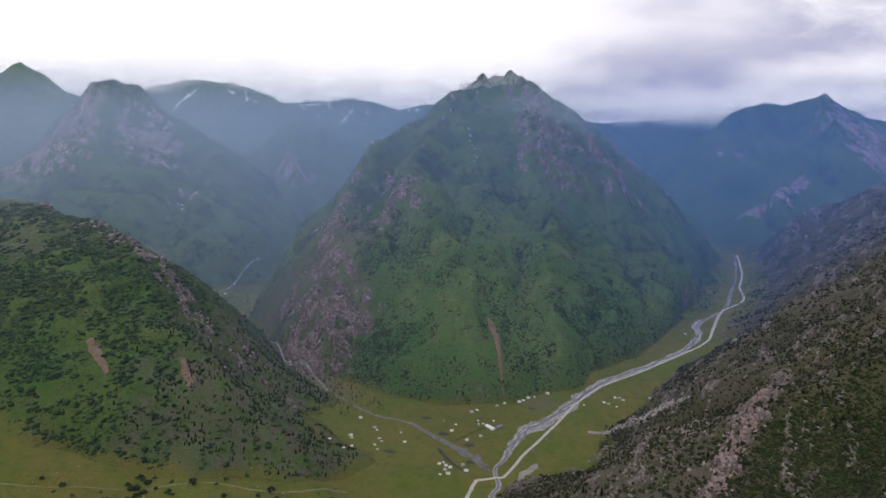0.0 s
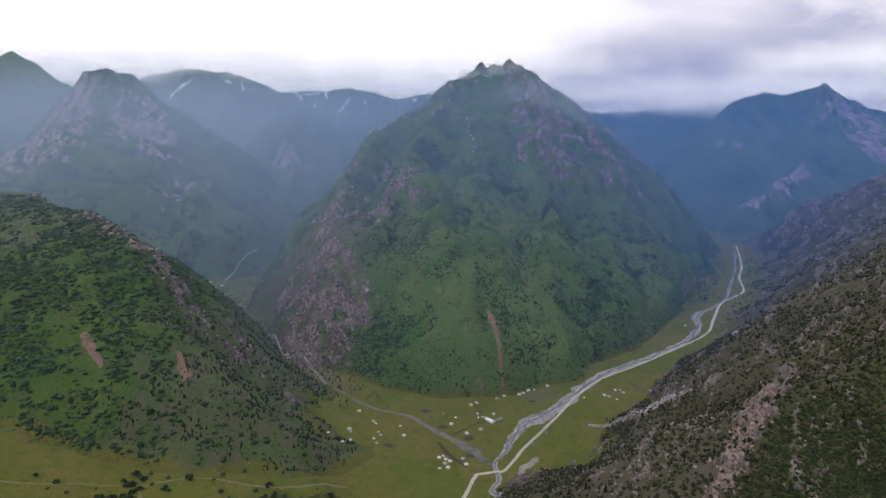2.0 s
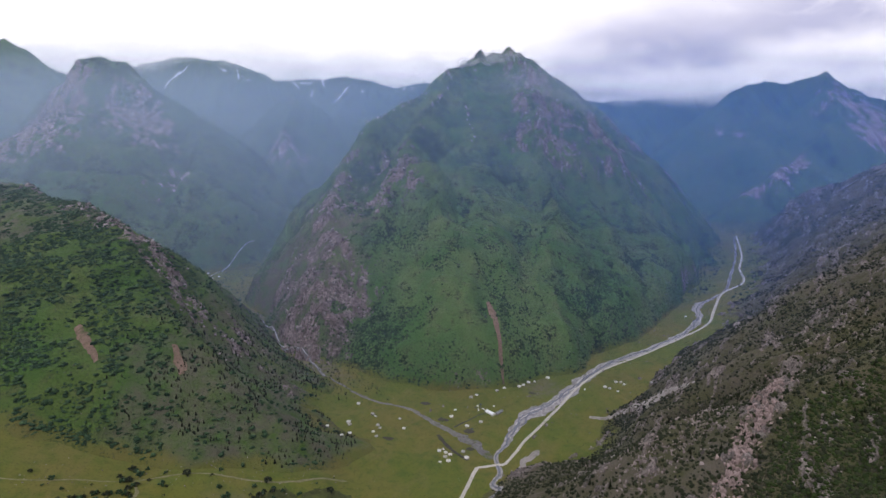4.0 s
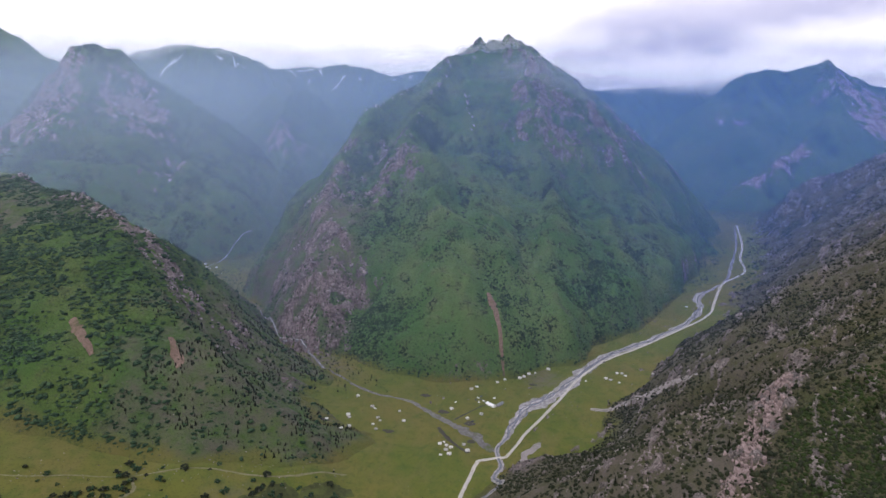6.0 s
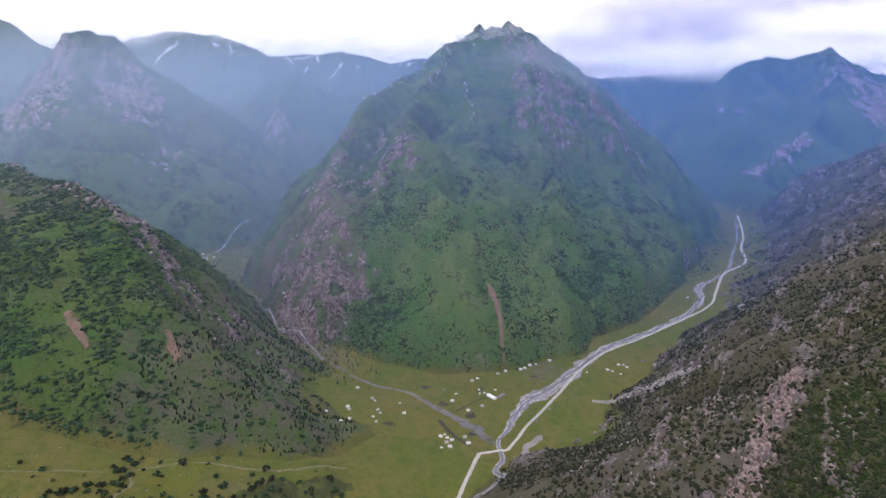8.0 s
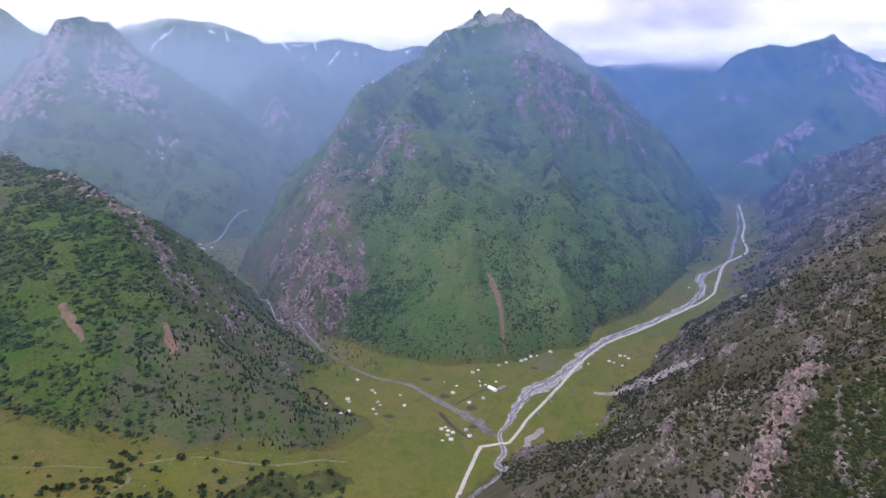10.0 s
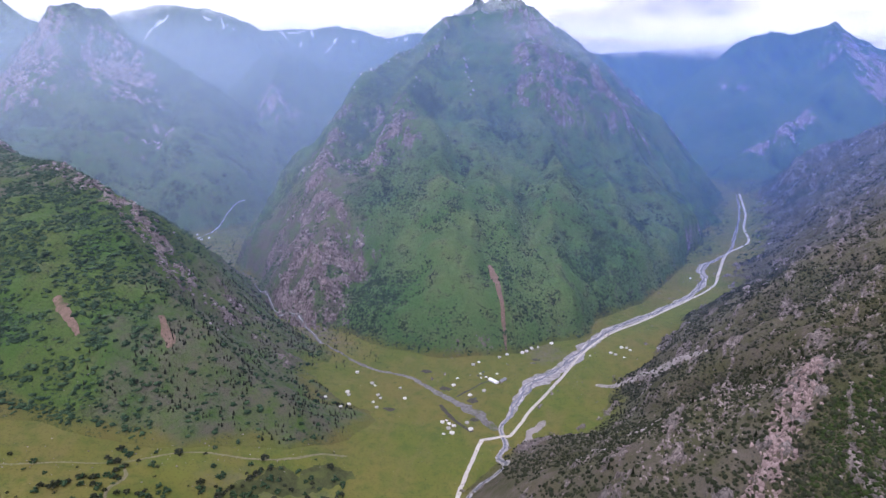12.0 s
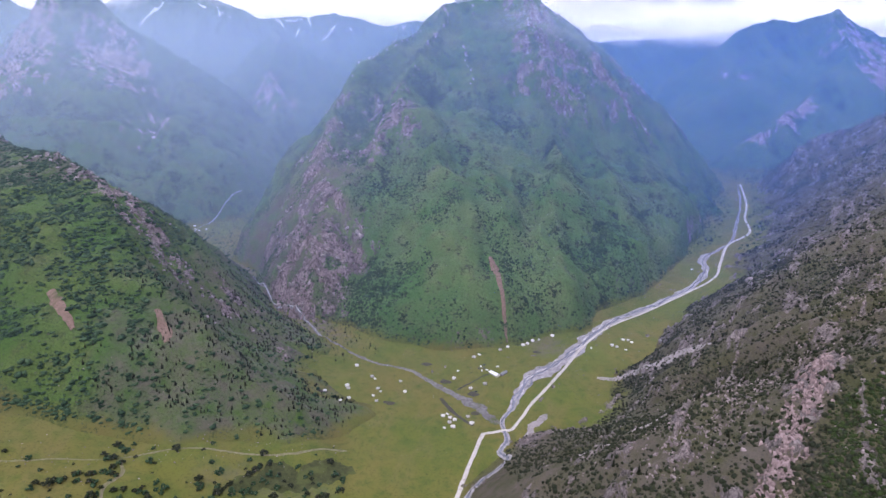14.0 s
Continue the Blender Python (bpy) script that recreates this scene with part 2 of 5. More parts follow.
def mountain_height(key, x, y):
    """Height of a mountain's skin, and the distance from its nearest ridge line, and how far a spot stands out as a rib (+) or lies in a gully (-)."""
    m = MOUNTAINS[key]
    x, y = np.asarray(x, float), np.asarray(y, float)
    wave, depth = m["gully"]
    wx = x + 0.35 * wave * fbm(x, y, wave * 2.2, 2, 3)
    wy = y + 0.35 * wave * fbm(x, y, wave * 2.2, 2, 9)
    ground = floor_height(x, y) - 5
    best, near, ribs = np.full(x.shape, -1e4), np.full(x.shape, 1e9), np.zeros(x.shape)
    for k, (line, fall_left, fall_right) in enumerate(m["ridges"]):
        run = 0.0
        top, rib = np.full(x.shape, -1e4), np.zeros(x.shape)
        for (ax, ay, az), (bx, by, bz) in zip(line, line[1:]):
            dx, dy = bx - ax, by - ay
            length = math.hypot(dx, dy)
            s = np.clip(((wx - ax) * dx + (wy - ay) * dy) / length ** 2, 0, 1)
            ox, oy = wx - ax - s * dx, wy - ay - s * dy
            d = np.hypot(ox, oy)
            lateral = (dx * oy - dy * ox) / length
            left = smooth(-30, 30, lateral)
            drop = left * (fall_left[0] * np.minimum(d, fall_left[1]) + fall_left[2] * np.maximum(0, d - fall_left[1])) \
                + (1 - left) * (fall_right[0] * np.minimum(d, fall_right[1]) + fall_right[2] * np.maximum(0, d - fall_right[1]))
            along = run + s * length + 0.25 * lateral
            fan = 0.25 * d / wave
            spur = (1 - 2.4 * np.abs(perlin(along / wave, 0.16 * d / wave, 20 + k))) + 0.55 * (1 - 2.4 * np.abs(perlin(2.3 * along / wave + fan, 0.4 * d / wave, 50 + k))) \
                + 0.28 * (1 - 2.4 * np.abs(perlin(5.1 * along / wave - fan, 0.9 * d / wave, 55 + k))) + 0.16 * (1 - 2.4 * np.abs(perlin(10.7 * along / wave + fan, 1.6 * d / wave, 58 + k)))
            lifted = smooth(0, 75, az + (bz - az) * s - drop - ground)
            drop = drop - depth * (spur - 0.25) * d / (d + 0.8 * wave) * lifted
            here = az + (bz - az) * s - drop
            rib = np.where(here > top, spur, rib)
            top = np.maximum(top, here)
            near = np.minimum(near, d)
            run += length
        soft = m["rough"] * 2
        ribs = np.where(top > best, rib, ribs)
        hi, lo = np.maximum(best, top), np.minimum(best, top)
        best = hi + np.where(hi - lo < soft, (soft - (hi - lo)) ** 2 / (4 * soft), 0)
    best = best - m["sink"] * smooth(0, 120, near) + m["rough"] * (ridged(x, y, wave * 0.9, 4, 60) - 0.35) * smooth(-20, 70, best - ground)
    if key == "central_peak":
        best = best - 48 * smooth(45, -30, y - np.interp(x, *FOOT_LINE) + 14 * fbm(x, y, 80, 2, 77))
    if key == "west_hill":
        flank = np.interp(x - 0.6 * np.maximum(0, 815 - y), *EAST_FLANK) - 0.45 * np.maximum(0, y - 940) + 9 * fbm(x * 0.35, y, 48, 4, 66)
        best = np.minimum(best, flank)
    over = best - ground
    return ground + np.where(over > 30, over, np.log1p(np.exp(np.clip(over, -200, 30) / 6)) * 6), near, ribs


def rock_mask(key, x, y, slope):
    spot = np.zeros(np.shape(x))
    for cx, cy, reach, power in MOUNTAINS[key]["rock"]:
        spot = np.maximum(spot, power * np.exp(-((x - cx) ** 2 + (y - cy) ** 2) / (1.3 * reach ** 2)))
    if key == "east_hill":
        along, across = 0.55 * x + 0.83 * y, 0.83 * x - 0.55 * y
        spot = np.maximum(spot, 0.85 * smooth(0.08, 0.5, fbm(along, 4.0 * across, 95, 5, 140, 0.7)))
    grain = fbm(x, y, 42, 5, 70, 0.75)
    return np.clip(smooth(0.30, 1.05, 0.85 * spot + 0.60 * grain * (0.25 + np.minimum(spot, 0.9)) + 0.20 * (slope - 0.85)), 0, 1)


def height_sheet(name, xs, ys, height, cull, attributes, material, label, category):
    """A height sheet over the grid xs, ys; cells for which cull is true are left out."""
    gx, gy = np.meshgrid(xs, ys)
    nx, ny = len(xs), len(ys)
    idx = np.arange(nx * ny).reshape(ny, nx)
    keep = ~cull
    cell = keep[:-1, :-1] | keep[1:, :-1] | keep[:-1, 1:] | keep[1:, 1:]
    a, b, c, d = idx[:-1, :-1][cell], idx[:-1, 1:][cell], idx[1:, 1:][cell], idx[1:, :-1][cell]
    quads = np.stack([a, b, c, d], 1)
    used = np.unique(quads)
    back = np.zeros(nx * ny, int)
    back[used] = np.arange(len(used))
    co = np.stack([gx.ravel(), gy.ravel(), height.ravel()], 1)[used]
    me = bpy.data.meshes.new(name)
    me.vertices.add(len(co))
    me.vertices.foreach_set("co", co.ravel())
    me.loops.add(quads.size)
    me.loops.foreach_set("vertex_index", back[quads].ravel())
    me.polygons.add(len(quads))
    me.polygons.foreach_set("loop_start", np.arange(0, quads.size, 4))
    me.polygons.foreach_set("use_smooth", np.ones(len(quads), bool))
    me.update(calc_edges=True)
    for key, values in attributes.items():
        at = me.attributes.new(key, "FLOAT", "POINT")
        at.data.foreach_set("value", values.ravel()[used].astype(np.float32))
    me.materials.append(material)
    return tagged(new(name, me), label, category, kind="structure")


# ---------------------------------------------------------------- materials
class Nodes:
    """A small builder for one node material."""

    def __init__(self, name):
        self.mat = bpy.data.materials.new(name)
        self.mat.use_nodes = True
        self.nt = self.mat.node_tree
        self.nt.nodes.clear()
        self.out = self.nt.nodes.new("ShaderNodeOutputMaterial")
        self.geo = None

    def node(self, kind, ins=None, **attrs):
        n = self.nt.nodes.new(kind)
        if kind == "ShaderNodeMath" or kind == "ShaderNodeVectorMath":
            n.operation = attrs["operation"]
        for key, value in (ins or {}).items():
            if isinstance(value, bpy.types.NodeSocket):
                self.nt.links.new(value, n.inputs[key])
            else:
                n.inputs[key].default_value = value
        return n

    def place(self, sx=1.0, sy=1.0, sz=1.0):
        if self.geo is None:
            self.geo = self.nt.nodes.new("ShaderNodeNewGeometry")
        return self.node("ShaderNodeVectorMath", {0: self.geo.outputs["Position"], 1: (sx, sy, sz)}, operation="MULTIPLY").outputs[0]

    def noise(self, size, detail=4.0, rough=0.55, vec=None, distortion=0.0):
        n = self.node("ShaderNodeTexNoise", {"Vector": vec if vec is not None else self.place(), "Scale": 1.0 / size, "Detail": detail, "Roughness": rough, "Distortion": distortion})
        return n.outputs["Fac"]

    def ramp(self, fac, lo, hi, a=(0, 0, 0), b=(1, 1, 1)):
        n = self.nt.nodes.new("ShaderNodeValToRGB")
        e = n.color_ramp.elements
        e[0].position, e[0].color, e[1].position, e[1].color = lo, (*a, 1), hi, (*b, 1)
        self.nt.links.new(fac, n.inputs[0])
        return n.outputs[0]

    def mix(self, fac, a, b):
        n = self.nt.nodes.new("ShaderNodeMixRGB")
        for k, value in ((0, fac), (1, a), (2, b)):
            if isinstance(value, bpy.types.NodeSocket):
                self.nt.links.new(value, n.inputs[k])
            else:
                n.inputs[k].default_value = value if k == 0 else (*value, 1)
        return n.outputs[0]

    def math(self, op, a, b=0.0):
        return self.node("ShaderNodeMath", {0: a, 1: b}, operation=op).outputs[0]

    def attr(self, name):
        n = self.nt.nodes.new("ShaderNodeAttribute")
        n.attribute_name = name
        return n.outputs["Fac"]

    def bump(self, height, strength, distance):
        return self.node("ShaderNodeBump", {"Height": height, "Strength": strength, "Distance": distance}).outputs[0]

    def principled(self, color, rough=0.9, metal=0.0, normal=None, spec=0.2):
        n = self.nt.nodes.new("ShaderNodeBsdfPrincipled")
        for key, value in (("Base Color", color), ("Roughness", rough), ("Metallic", metal), ("Specular IOR Level", spec), ("Normal", normal)):
            if value is None:
                continue
            if isinstance(value, bpy.types.NodeSocket):
                self.nt.links.new(value, n.inputs[key])
            else:
                n.inputs[key].default_value = (*value, 1) if key == "Base Color" else value
        self.nt.links.new(n.outputs[0], self.out.inputs[0])
        return self.mat


def slope_material(name, grass_a, grass_b, scrub, rock_a, rock_b, grain, scrub_amount, earth=(0.11, 0.085, 0.05), earth_amount=0.35):
    """Mountain grass with scrub, bare earth and rock."""
    k = Nodes(name)
    big, mid, fine, tiny = k.noise(grain * 24, 5), k.noise(grain * 6, 5, 0.6), k.noise(grain, 5, 0.7), k.noise(grain * 0.4, 4, 0.7)
    ribs = k.attr("ribs")
    turf = k.mix(k.ramp(big, 0.38, 0.62), grass_a, grass_b)
    turf = k.mix(k.math("MULTIPLY", k.ramp(mid, 0.52, 0.70), earth_amount), turf, earth)
    dense = k.math("ADD", k.math("ADD", k.math("MULTIPLY", fine, 0.6), k.math("MULTIPLY", mid, 0.4)), k.math("MULTIPLY", ribs, -0.060))
    spots = k.ramp(dense, 0.475, 0.515)
    turf = k.mix(k.math("MULTIPLY", spots, scrub_amount), turf, scrub)
    turf = k.mix(k.math("MULTIPLY", k.ramp(tiny, 0.50, 0.57), 0.42), turf, scrub)
    turf = k.mix(k.math("MULTIPLY", k.attr("dry"), k.ramp(mid, 0.30, 0.62)), turf, (0.098, 0.086, 0.070))
    green = k.mix(k.ramp(k.noise(120, 5), 0.40, 0.60), (0.088, 0.106, 0.020), (0.112, 0.102, 0.028))
    turf = k.mix(k.attr("foot"), turf, k.mix(k.math("MULTIPLY", spots, 0.5), green, scrub))
    strata = k.noise(grain * 3.0, 6, 0.7, k.place(1.0, 1.0, 0.35), 0.6)
    cracks = k.noise(grain * 1.1, 6, 0.75, k.place(1.0, 1.0, 0.28), 0.8)
    stone = k.mix(k.ramp(strata, 0.36, 0.66), rock_a, rock_b)
    stone = k.mix(k.math("MULTIPLY", k.ramp(cracks, 0.53, 0.42), 0.75), stone, tuple(0.40 * c for c in rock_a))
    stone = k.mix(k.math("MULTIPLY", k.ramp(fine, 0.54, 0.64), 0.40), stone, scrub)
    rim = k.math("ADD", k.attr("rock"), k.math("ADD", k.math("MULTIPLY", k.math("SUBTRACT", fine, 0.5), 2.2), k.math("ADD", k.math("MULTIPLY", k.math("SUBTRACT", cracks, 0.5), 1.5), k.math("MULTIPLY", k.math("SUBTRACT", tiny, 0.5), 1.2))))
    col = k.mix(k.ramp(rim, 0.30, 0.56), turf, stone)
    h = k.math("ADD", k.math("MULTIPLY", fine, 0.6), k.math("ADD", k.math("MULTIPLY", strata, 0.6), k.math("MULTIPLY", cracks, 0.6)))
    return k.principled(col, 0.92, normal=k.bump(h, 1.0, grain * 0.8))


PINK_A, PINK_B = (0.105, 0.080, 0.078), (0.27, 0.212, 0.208)
MAT = {
    "west_hill": slope_material("lush_hill_grass", (0.046, 0.100, 0.016), (0.078, 0.114, 0.024), (0.016, 0.036, 0.012), PINK_A, PINK_B, 4.0, 0.42),
    "east_hill": slope_material("dry_hill_grass", (0.058, 0.062, 0.024), (0.088, 0.078, 0.046), (0.014, 0.018, 0.010), (0.085, 0.074, 0.070), (0.245, 0.21, 0.20), 2.4, 0.78, (0.135, 0.108, 0.085), 0.6),
    "central_peak": slope_material("mountain_grass", (0.056, 0.118, 0.032), (0.098, 0.142, 0.048), (0.010, 0.025, 0.012), PINK_A, PINK_B, 4.6, 0.92),
    "far": slope_material("far_mountain_grass", (0.052, 0.112, 0.036), (0.084, 0.136, 0.048), (0.011, 0.028, 0.013), (0.15, 0.108, 0.116), (0.40, 0.31, 0.325), 6.5, 0.80),
}


def meadow_material():
    k = Nodes("valley_meadow")
    big, mid, fine = k.noise(120, 5), k.noise(22, 5, 0.6), k.noise(2.5, 4, 0.7)
    col = k.mix(k.ramp(big, 0.40, 0.60), (0.090, 0.108, 0.018), (0.120, 0.110, 0.026))
    col = k.mix(k.math("MULTIPLY", k.ramp(mid, 0.45, 0.70), 0.6), col, (0.062, 0.096, 0.016))
    col = k.mix(k.math("MULTIPLY", k.ramp(k.noise(55, 6, 0.65, k.place(1.0, 0.45, 1.0), 1.2), 0.50, 0.66), 0.45), col, (0.135, 0.112, 0.040))
    col = k.mix(k.math("MULTIPLY", k.ramp(k.noise(11, 5, 0.7), 0.50, 0.72), 0.5), col, (0.050, 0.074, 0.016))
    col = k.mix(k.math("MULTIPLY", k.ramp(fine, 0.52, 0.66), 0.5), col, (0.038, 0.046, 0.015))
    col = k.mix(k.math("MULTIPLY", k.attr("dry"), k.ramp(k.noise(9, 5, 0.65), 0.34, 0.56)), col, (0.115, 0.100, 0.085))
    return k.principled(col, 0.95, normal=k.bump(fine, 0.4, 0.5))


MAT["meadow"] = meadow_material()

# ---------------------------------------------------------------- the land
def spread(lo, a, b, hi, step, grow=1.14):
    mid = list(np.arange(a, b + step, step))
    up, s, p = [], step, mid[-1]
    while p < hi:
        s = min(s * grow, 400)
        p += s
        up.append(p)
    down, s, p = [], step, a
    while p > lo:
        s = min(s * grow, 400)
        p -= s
        down.append(p)
    return np.array(down[::-1] + mid + up)


xs, ys = spread(-4800, -700, 1150, 4800, 9.0), spread(-4800, 440, 2000, 4800, 9.0)
gx, gy = np.meshgrid(xs, ys)
wob = 25 * fbm(gx, gy, 70, 3, 91)
scree = 0.9 * smooth(70, 15, np.abs(gx - (-250 - 0.78 * (gy - 1015))) + wob) * smooth(900, 1000, gy) * smooth(1500, 1200, gy)
scree = np.maximum(scree, 0.3 * smooth(24, 6, np.hypot((gx + 210) / 4, gy - 575 - 0.12 * gx - 20) + 0.4 * wob))
scree = np.maximum(scree, 0.6 * smooth(45, 10, np.hypot(gx - 175, gy - 930) + wob))
height_sheet("ground", xs, ys, floor_height(gx, gy), np.zeros(gx.shape, bool), {"dry": scree}, MAT["meadow"],
             "olive green valley meadow between steep mountains", "ground")

LABELS = {
    "west_hill": "bright green scrub-covered hill with a rocky crest",
    "east_hill": "brownish hillside with grey outcrops and dark scrub",
    "central_peak": "steep green mountain with ragged summit and rock bands",
    "west_peak": "green mountain with a purple-grey cliff below its top",
    "middle_peak": "hazy rocky spur closing the side valley",
    "snow_range": "distant blue-green range with thin snow streaks",
    "far_west_peak": "hazy green mountain shoulder under the clouds",
    "east_peak": "dark blue hazy mountain with pale slanting rock bands",
    "far_east_range": "far dark blue range under a cloud bank",
}
LAND = {}
for key, m in MOUNTAINS.items():
    x0, x1, y0, y1 = m["box"]
    xs, ys = np.arange(x0, x1, m["step"]), np.arange(y0, y1, m["step"])
    gx, gy = np.meshgrid(xs, ys)
    h, near, ribs = mountain_height(key, gx, gy)
    slope = np.hypot(*np.gradient(h, m["step"]))
    rock = rock_mask(key, gx, gy, slope)
    crag = ridged(gx, gy, 26, 4, 80) + 0.6 * np.abs(fbm(gx, gy, 11, 3, 84))
    h = h + rock * (crag - 0.2) * min(9.0, 2.2 * m["rough"])
    h = h + 0.35 * m["step"] * 0.5 * fbm(gx, gy, m["step"] * 4, 2, 90)
    over = h - floor_height(gx, gy)
    foot = smooth(13, 1, over + 7 * fbm(gx, gy, 40, 3, 95))
    dry = np.zeros(gx.shape)
    if key == "west_hill":
        dry = 0.75 * np.maximum(smooth(-430, -340, gx + 40 * fbm(gx, gy, 60, 3, 96)), smooth(0, 40, gy - (1330 + 0.72 * gx) + 20 * fbm(gx, gy, 50, 3, 97)))
    elif key == "central_peak":
        dry = smooth(-150, -230, gx + 50 * fbm(gx, gy, 60, 3, 98)) * smooth(1550, 1250, gy)
    elif key == "east_hill":
        beyond = 0.6 * (gx - 150) - 0.8 * (gy - 362)
        dry = 0.6 + 0.6 * fbm(gx, gy, 110, 4, 99) - 1.2 * smooth(10, 30, beyond) * smooth(520, 440, gy)
    cull = over < -1.5
    if key == "east_hill":
        cull |= gx > 0.95 * gy + 260
    LAND[key] = (x0, y0, m["step"], h, rock, ribs, near)
    height_sheet(key, xs, ys, h, cull, {"rock": rock, "ribs": ribs, "foot": foot, "dry": np.clip(dry, 0, 1)}, MAT.get(key, MAT["far"]), LABELS[key], "hill" if "hill" in key else "mountain")


def sample(key, x, y):
    """Height, rock, rib and ridge distance of a mountain's finished skin."""
    x0, y0, step, *sheets = LAND[key]
    ny, nx = sheets[0].shape
    u, w = np.clip((x - x0) / step, 0, nx - 1.001), np.clip((y - y0) / step, 0, ny - 1.001)
    i, j = u.astype(int), w.astype(int)
    fu, fw = u - i, w - j
    return [a[j, i] * (1 - fu) * (1 - fw) + a[j, i + 1] * fu * (1 - fw) + a[j + 1, i] * (1 - fu) * fw + a[j + 1, i + 1] * fu * fw for a in sheets]


def land_height(x, y):
    x, y = np.asarray(x, float), np.asarray(y, float)
    z = floor_height(x, y)
    for key in ("west_hill", "east_hill", "central_peak", "west_peak", "middle_peak"):
        x0, y0, step, h = LAND[key][:4]
        inside = (x > x0) & (y > y0) & (x < x0 + step * (h.shape[1] - 1)) & (y < y0 + step * (h.shape[0] - 1))
        z = np.where(inside, np.maximum(z, sample(key, x, y)[0]), z)
    return z

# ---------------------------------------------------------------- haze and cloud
def haze_sheet_material(name, western, eastern, thick, z_lo, z_hi, size):
    """A see-through sheet tinted to imitate aerial haze: mostly clear, scattering a little of the daylight."""
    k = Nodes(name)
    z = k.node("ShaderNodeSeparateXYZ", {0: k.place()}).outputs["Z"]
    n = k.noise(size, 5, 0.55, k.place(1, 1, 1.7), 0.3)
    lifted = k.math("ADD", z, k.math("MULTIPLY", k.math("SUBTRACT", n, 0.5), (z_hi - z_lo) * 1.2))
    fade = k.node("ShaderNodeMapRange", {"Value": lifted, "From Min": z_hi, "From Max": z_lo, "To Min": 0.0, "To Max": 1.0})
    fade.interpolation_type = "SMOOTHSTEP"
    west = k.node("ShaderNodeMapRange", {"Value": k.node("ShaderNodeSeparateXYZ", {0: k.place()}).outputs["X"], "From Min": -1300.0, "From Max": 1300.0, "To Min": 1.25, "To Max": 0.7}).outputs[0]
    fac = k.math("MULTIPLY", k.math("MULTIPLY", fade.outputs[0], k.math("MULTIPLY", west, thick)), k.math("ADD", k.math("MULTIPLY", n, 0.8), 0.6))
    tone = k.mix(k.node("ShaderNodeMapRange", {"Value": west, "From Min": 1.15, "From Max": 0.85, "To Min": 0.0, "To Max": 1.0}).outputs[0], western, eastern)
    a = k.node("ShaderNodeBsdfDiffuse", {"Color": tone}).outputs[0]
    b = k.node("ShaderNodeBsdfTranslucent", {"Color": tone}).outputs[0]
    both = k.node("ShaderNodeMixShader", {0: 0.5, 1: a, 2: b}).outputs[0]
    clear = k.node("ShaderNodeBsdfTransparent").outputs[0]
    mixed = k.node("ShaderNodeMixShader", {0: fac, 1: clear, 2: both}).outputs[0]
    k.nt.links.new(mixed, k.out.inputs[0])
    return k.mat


def cloud_material(name, base_west=1000.0, drop_east=165.0, edge=None, bright=(1.30, 1.27, 1.32), pale=(0.84, 0.83, 0.97), grey=(0.58, 0.59, 0.79)):
    """A self-glowing bank of cloud with a ragged lower edge: higher and brighter in the west; in the east a white rim,
    a grey belly and paler cloud above.
    """
    k = Nodes(name)
    sep = k.node("ShaderNodeSeparateXYZ", {0: k.place()})
    x, z = sep.outputs["X"], sep.outputs["Z"]

    def span(value, lo, hi):
        m = k.node("ShaderNodeMapRange", {"Value": value, "From Min": lo, "From Max": hi, "To Min": 0.0, "To Max": 1.0})
        m.interpolation_type = "SMOOTHSTEP"
        return m.outputs[0]
    n = k.noise(420, 7, 0.58, k.place(1, 1, 1.6), 0.4)
    east = span(x, -200.0, 900.0)
    base = k.math("ADD", k.math("MULTIPLY", east, -drop_east), base_west)
    lifted = k.math("SUBTRACT", k.math("ADD", z, k.math("MULTIPLY", k.math("SUBTRACT", n, 0.5), 260.0)), base)
    rise = span(lifted, -20.0, 130.0)
    high = span(z, 2700.0, 2100.0)
    billow = k.noise(260, 6, 0.6, k.place(0.7, 1, 1.5), 0.5)
    soft = k.noise(900, 4, 0.5, k.place(0.6, 1, 1.8), 0.2)
    height = k.math("ADD", k.math("SUBTRACT", z, base), k.math("ADD", k.math("MULTIPLY", k.math("SUBTRACT", billow, 0.5), 150.0), k.math("MULTIPLY", k.math("SUBTRACT", soft, 0.5), 260.0)))
    belly = k.math("MULTIPLY", span(height, 190.0, 300.0), span(height, 680.0, 400.0))
    side = span(k.math("ADD", x, k.math("MULTIPLY", k.math("SUBTRACT", soft, 0.5), 1100.0)), 620.0, 1500.0)
    tone = k.mix(k.math("MULTIPLY", k.math("MULTIPLY", side, span(height, 150.0, 280.0)), k.ramp(soft, 0.30, 0.62)), bright, pale)
    tone = k.mix(k.math("MULTIPLY", k.math("MULTIPLY", belly, side), k.ramp(billow, 0.26, 0.56)), tone, grey)
    # Emission replaces daylight on the cloud; rim and belly shading sit in its colour
    glow = k.node("ShaderNodeEmission", {"Color": tone, "Strength": 1.0}).outputs[0]
    clear = k.node("ShaderNodeBsdfTransparent").outputs[0]
    dens = k.math("MULTIPLY", rise, high)
    if edge:
        dens = k.math("MULTIPLY", dens, k.math("MULTIPLY", span(k.math("ADD", x, k.math("MULTIPLY", n, 300.0)), *edge), 0.9))
    k.nt.links.new(k.node("ShaderNodeMixShader", {0: dens, 1: clear, 2: glow}).outputs[0], k.out.inputs[0])
    return k.mat


